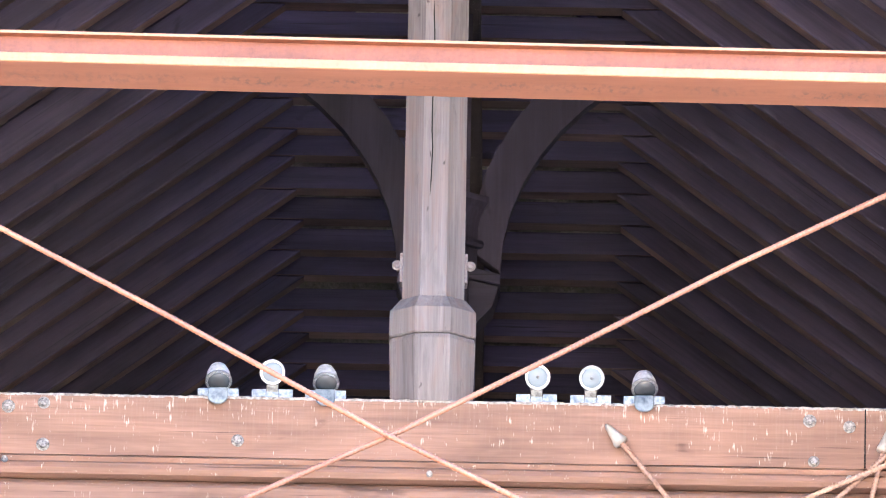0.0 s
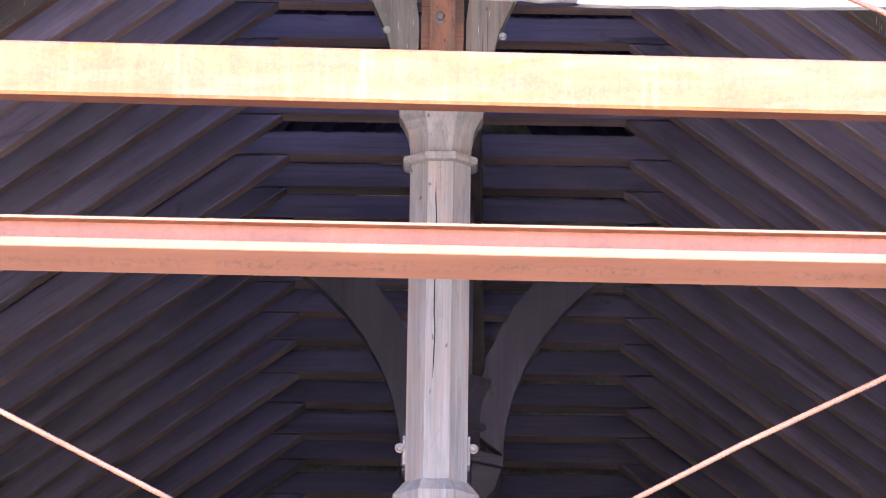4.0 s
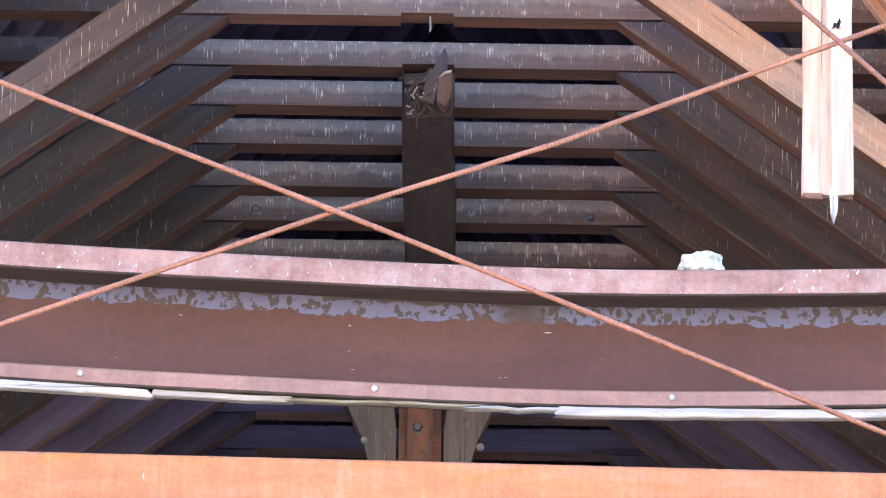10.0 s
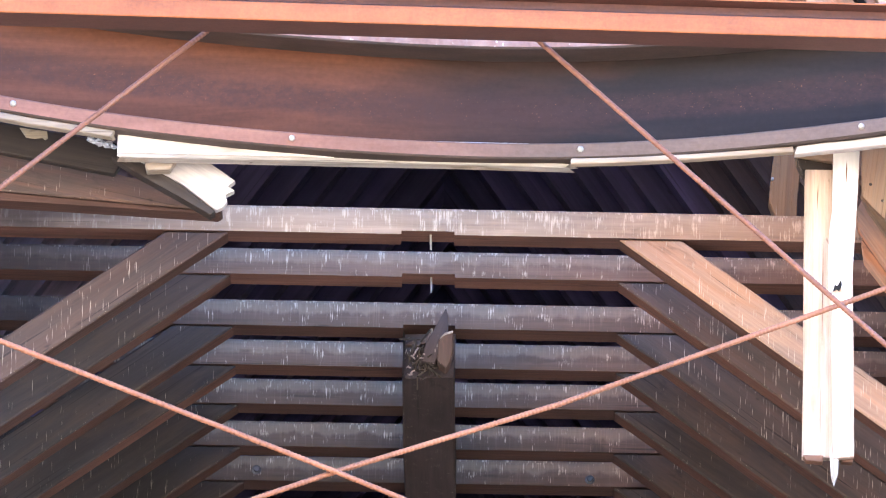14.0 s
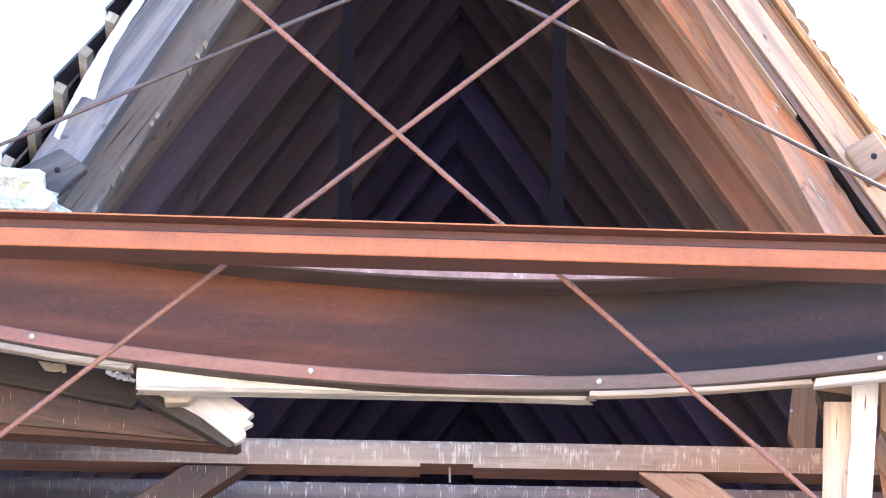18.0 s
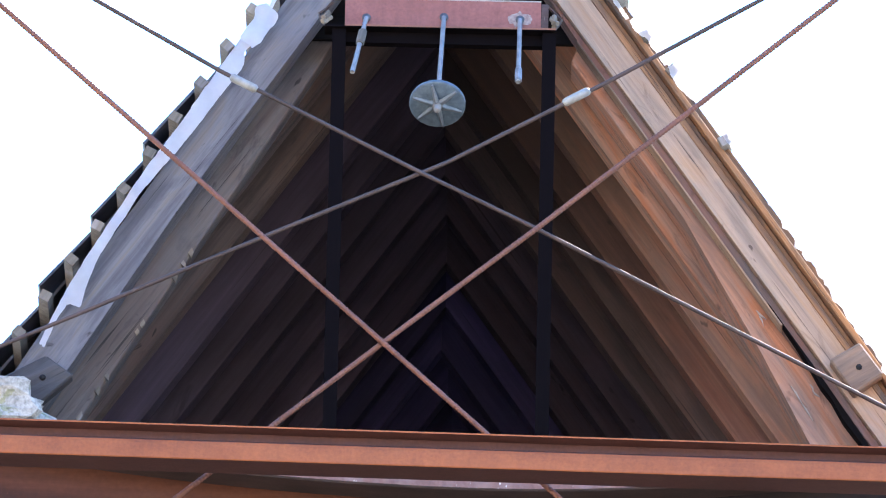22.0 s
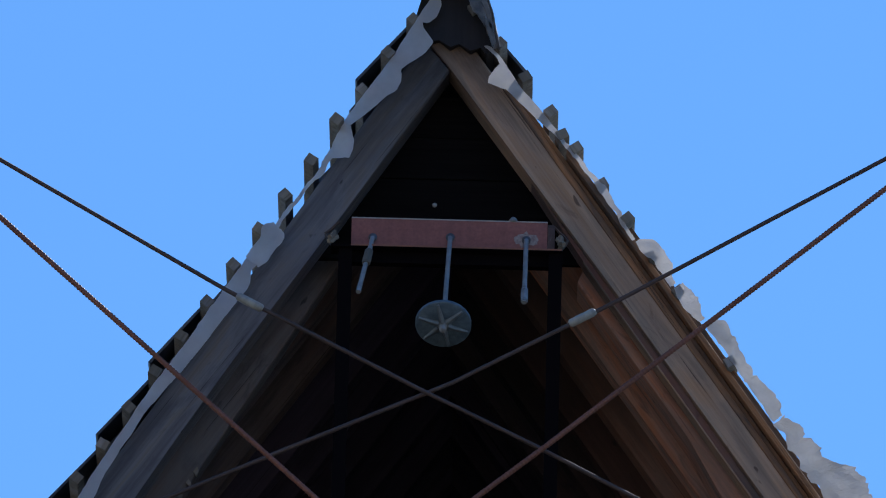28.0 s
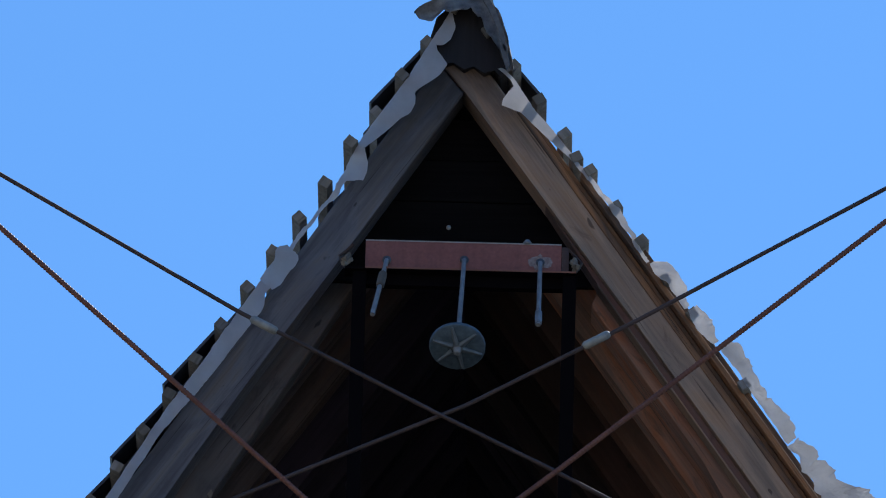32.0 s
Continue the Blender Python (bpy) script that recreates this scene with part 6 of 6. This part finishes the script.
OUTER = ((-0.285, 24.327), (-0.206, 24.379), (-0.118, 24.442), (-0.043, 24.457), (0.018, 24.442), (0.056, 24.388), (0.078, 24.335), (0.120, 24.236), (0.145, 24.14), (0.16, 24.05))
INNER = ((-0.264, 24.281), (-0.203, 24.275), (-0.153, 24.311), (-0.078, 24.333), (-0.015, 24.323), (0.015, 24.275), (0.035, 24.225), (0.082, 24.17), (0.105, 24.10), (0.125, 24.045))


def on_line(line, u):
    q = u * (len(line) - 1)
    i = min(int(q), len(line) - 2)
    return Vector(line[i]).lerp(Vector(line[i + 1]), q - i)


ridge = thing("ridge_flashing", (-0.05, 53.1, 24.3), "crumpled grey lead flashing over the roof ridge", "ridge flashing")
for nm, rows_of in (("skirt", 6), ("cap", 22)):
    bm = bmesh.new()
    grid = []
    for i in range(43):
        u = i / 42
        o, n_ = on_line(OUTER, u), on_line(INNER, u)
        row = []
        for j in range(rows_of + 1):
            v = j / rows_of
            k = Vector((u * 8, v * (2 if nm == "skirt" else 6), 1.0))
            if nm == "skirt":
                tear = 0.30 * noise.noise(Vector((u * 16, 2, 7)))
                p = o.lerp(n_, min(1.0, max(0.2, 1 + tear)) * v)
                yy = 53.0 + 0.02 * math.sin(v * 3)
            else:
                p = o - Vector((0, 0.004))
                yy = 53.0 + (0.04 + 0.30 * math.sin(math.pi * u)) * v
            c = 0.018 if nm == "skirt" else 0.018 * min(1, 4 * v + 0.4)
            row.append(bm.verts.new((p.x + c * 0.6 * noise.noise(k * 1.3), yy + c * noise.noise(k + Vector((4, 4, 4))), p.y + c * 0.7 * noise.noise(k + Vector((9, 1, 3))))))
        grid.append(row)
    for i in range(42):
        for j in range(rows_of):
            bm.faces.new((grid[i][j], grid[i + 1][j], grid[i + 1][j + 1], grid[i][j + 1]))
    bmesh.ops.solidify(bm, geom=bm.faces[:], thickness=0.005)
    put(nm, mesh_of(bm, True), M_LEAD, ridge)
for fold in ([(0.030, 24.405), (0.066, 24.345), (0.110, 24.225), (0.128, 24.12), (0.114, 24.13), (0.088, 24.225), (0.038, 24.335), (0.006, 24.385)], [(0.085, 24.19), (0.125, 24.15), (0.142, 24.06), (0.128, 24.035), (0.108, 24.10)]):
    prism("fold", fold, 52.982, 52.989, (0.35, -1), M_LEAD_DULL, ridge, "dull folded lead strip", bevel=0.002)
# black board added where only shadow lies below the lead
tagged(prism("ridge_board", [(-0.24, 24.14), (-0.19, 24.33), (-0.10, 24.415), (0.015, 24.42), (0.06, 24.31), (0.14, 24.07), (0.10, 24.045), (0.075, 24.085), (0.03, 24.06), (-0.02, 24.10), (-0.06, 24.075), (-0.11, 24.115), (-0.15, 24.10), (-0.19, 24.15)], 53.09, 54.0, (0, 1), M_RIDGE_SHADE, None, bevel=0.004),
       "black jagged board standing for shade under the flashing", "board")
put("ridge_tiles", extrude([(-0.11, -0.09), (0.0, 0.03), (0.11, -0.09), (0.09, -0.10), (0.0, 0.0), (-0.09, -0.10)], steps(0, 20, 40)), M_SLATE, None, AXIS @ along((APEX_X, 53.9, 24.44), (APEX_X, 60, 24.44)))
tagged(bpy.data.objects["ridge_tiles"], "dark ridge capping", "roof ridge", kind="structure")

# ---- nest ----
rnd = random.Random(8)
rows = []
for i in range(70):
    c = Vector((axis_x(55.0) - 0.05 + rnd.gauss(0, 0.035), 55.03 + rnd.gauss(0, 0.02), 20.14 + rnd.gauss(0, 0.035)))
    m = Matrix.Translation(c) @ Euler((rnd.uniform(0, 6), rnd.uniform(0, 6), rnd.uniform(0, 6))).to_matrix().to_4x4()
    rows.append((m, rnd.uniform(0.03, 0.10), 0.007, 0.007))
nest = thing("bird_nest", (-0.04, 55.02, 20.1), "ragged nest of dark twigs among rotten splinters on the broken purlin", "nest")
put("twigs", boxes(rows), M_TWIG, nest)
prism("tall_splinter", [(-0.055, 20.11), (-0.035, 20.19), (0.01, 20.28), (0.055, 20.367), (0.066, 20.33), (0.068, 20.25), (0.04, 20.21), (0.01, 20.10)], 54.98, 55.05, (0.3, 1), M_PURLIN, nest, "dark pointed splinter", bevel=0.004)
prism("rotten_stump", [(0.02, 20.10), (0.022, 20.20), (0.05, 20.235), (0.088, 20.245), (0.094, 20.16), (0.078, 20.10), (0.06, 20.07)], 54.95, 55.05, (0, 1), M_FALLEN, nest, "red-brown rotten stump", bevel=0.006)
prism("stump_crust", [(0.026, 20.205), (0.052, 20.238), (0.09, 20.248), (0.088, 20.238), (0.055, 20.228)], 54.942, 54.96, (1, 0.3), M_CRUST, nest, "pale crust", bevel=0.003)
pale = random.Random(19)
for k in range(7):
    p0 = Vector((-0.06 + pale.uniform(-0.05, 0.05), 54.97, 20.10 + pale.uniform(-0.07, 0.07)))
    beam("straw", p0, p0 + Vector((pale.uniform(-0.04, 0.04), -0.01, pale.uniform(-0.06, 0.05))), 0.007, 0.007, M_PATCH, nest, "grey straw", c=0.001, n=3, wobble=0.004, seed=k)


# ---- anchors on the tie beam ----
def tie_anchor(p_top, p_bot, label, cap=True):
    t = thing("anchor_bar", p_top, label, "anchor bar", "anchor bars on the tie beam")
    ribbed_bar("bar", p_top, p_bot, 0.0125, t, mat=M_ANCHOR)
    if cap:
        d = (Vector(p_top) - Vector(p_bot)).normalized()
        q = Vector(p_top) - d * 0.01
        put("cap", turned([(0, 0.034), (0.015, 0.036), (0.03, 0.030), (0.10, 0.014), (0.12, 0.006)], 12), M_BOLT_PALE, t, along(q, q + d), "pale conical cap")


tie_anchor((0.85, 57.99, 16.56), (1.30, 57.96, 16.02), "rusted anchor bar with a pale conical cap on the beam")
tie_anchor((2.075, 57.99, 16.545), (1.95, 57.98, 16.02), "rusted anchor bar with a pale cap beside others")
tie_anchor((2.25, 57.93, 16.535), (1.20, 57.94, 16.06), "rusted anchor bar running across the beam", False)
tie_anchor((2.25, 57.96, 16.665), (1.60, 57.97, 16.06), "rusted anchor bar running across the beam", False)
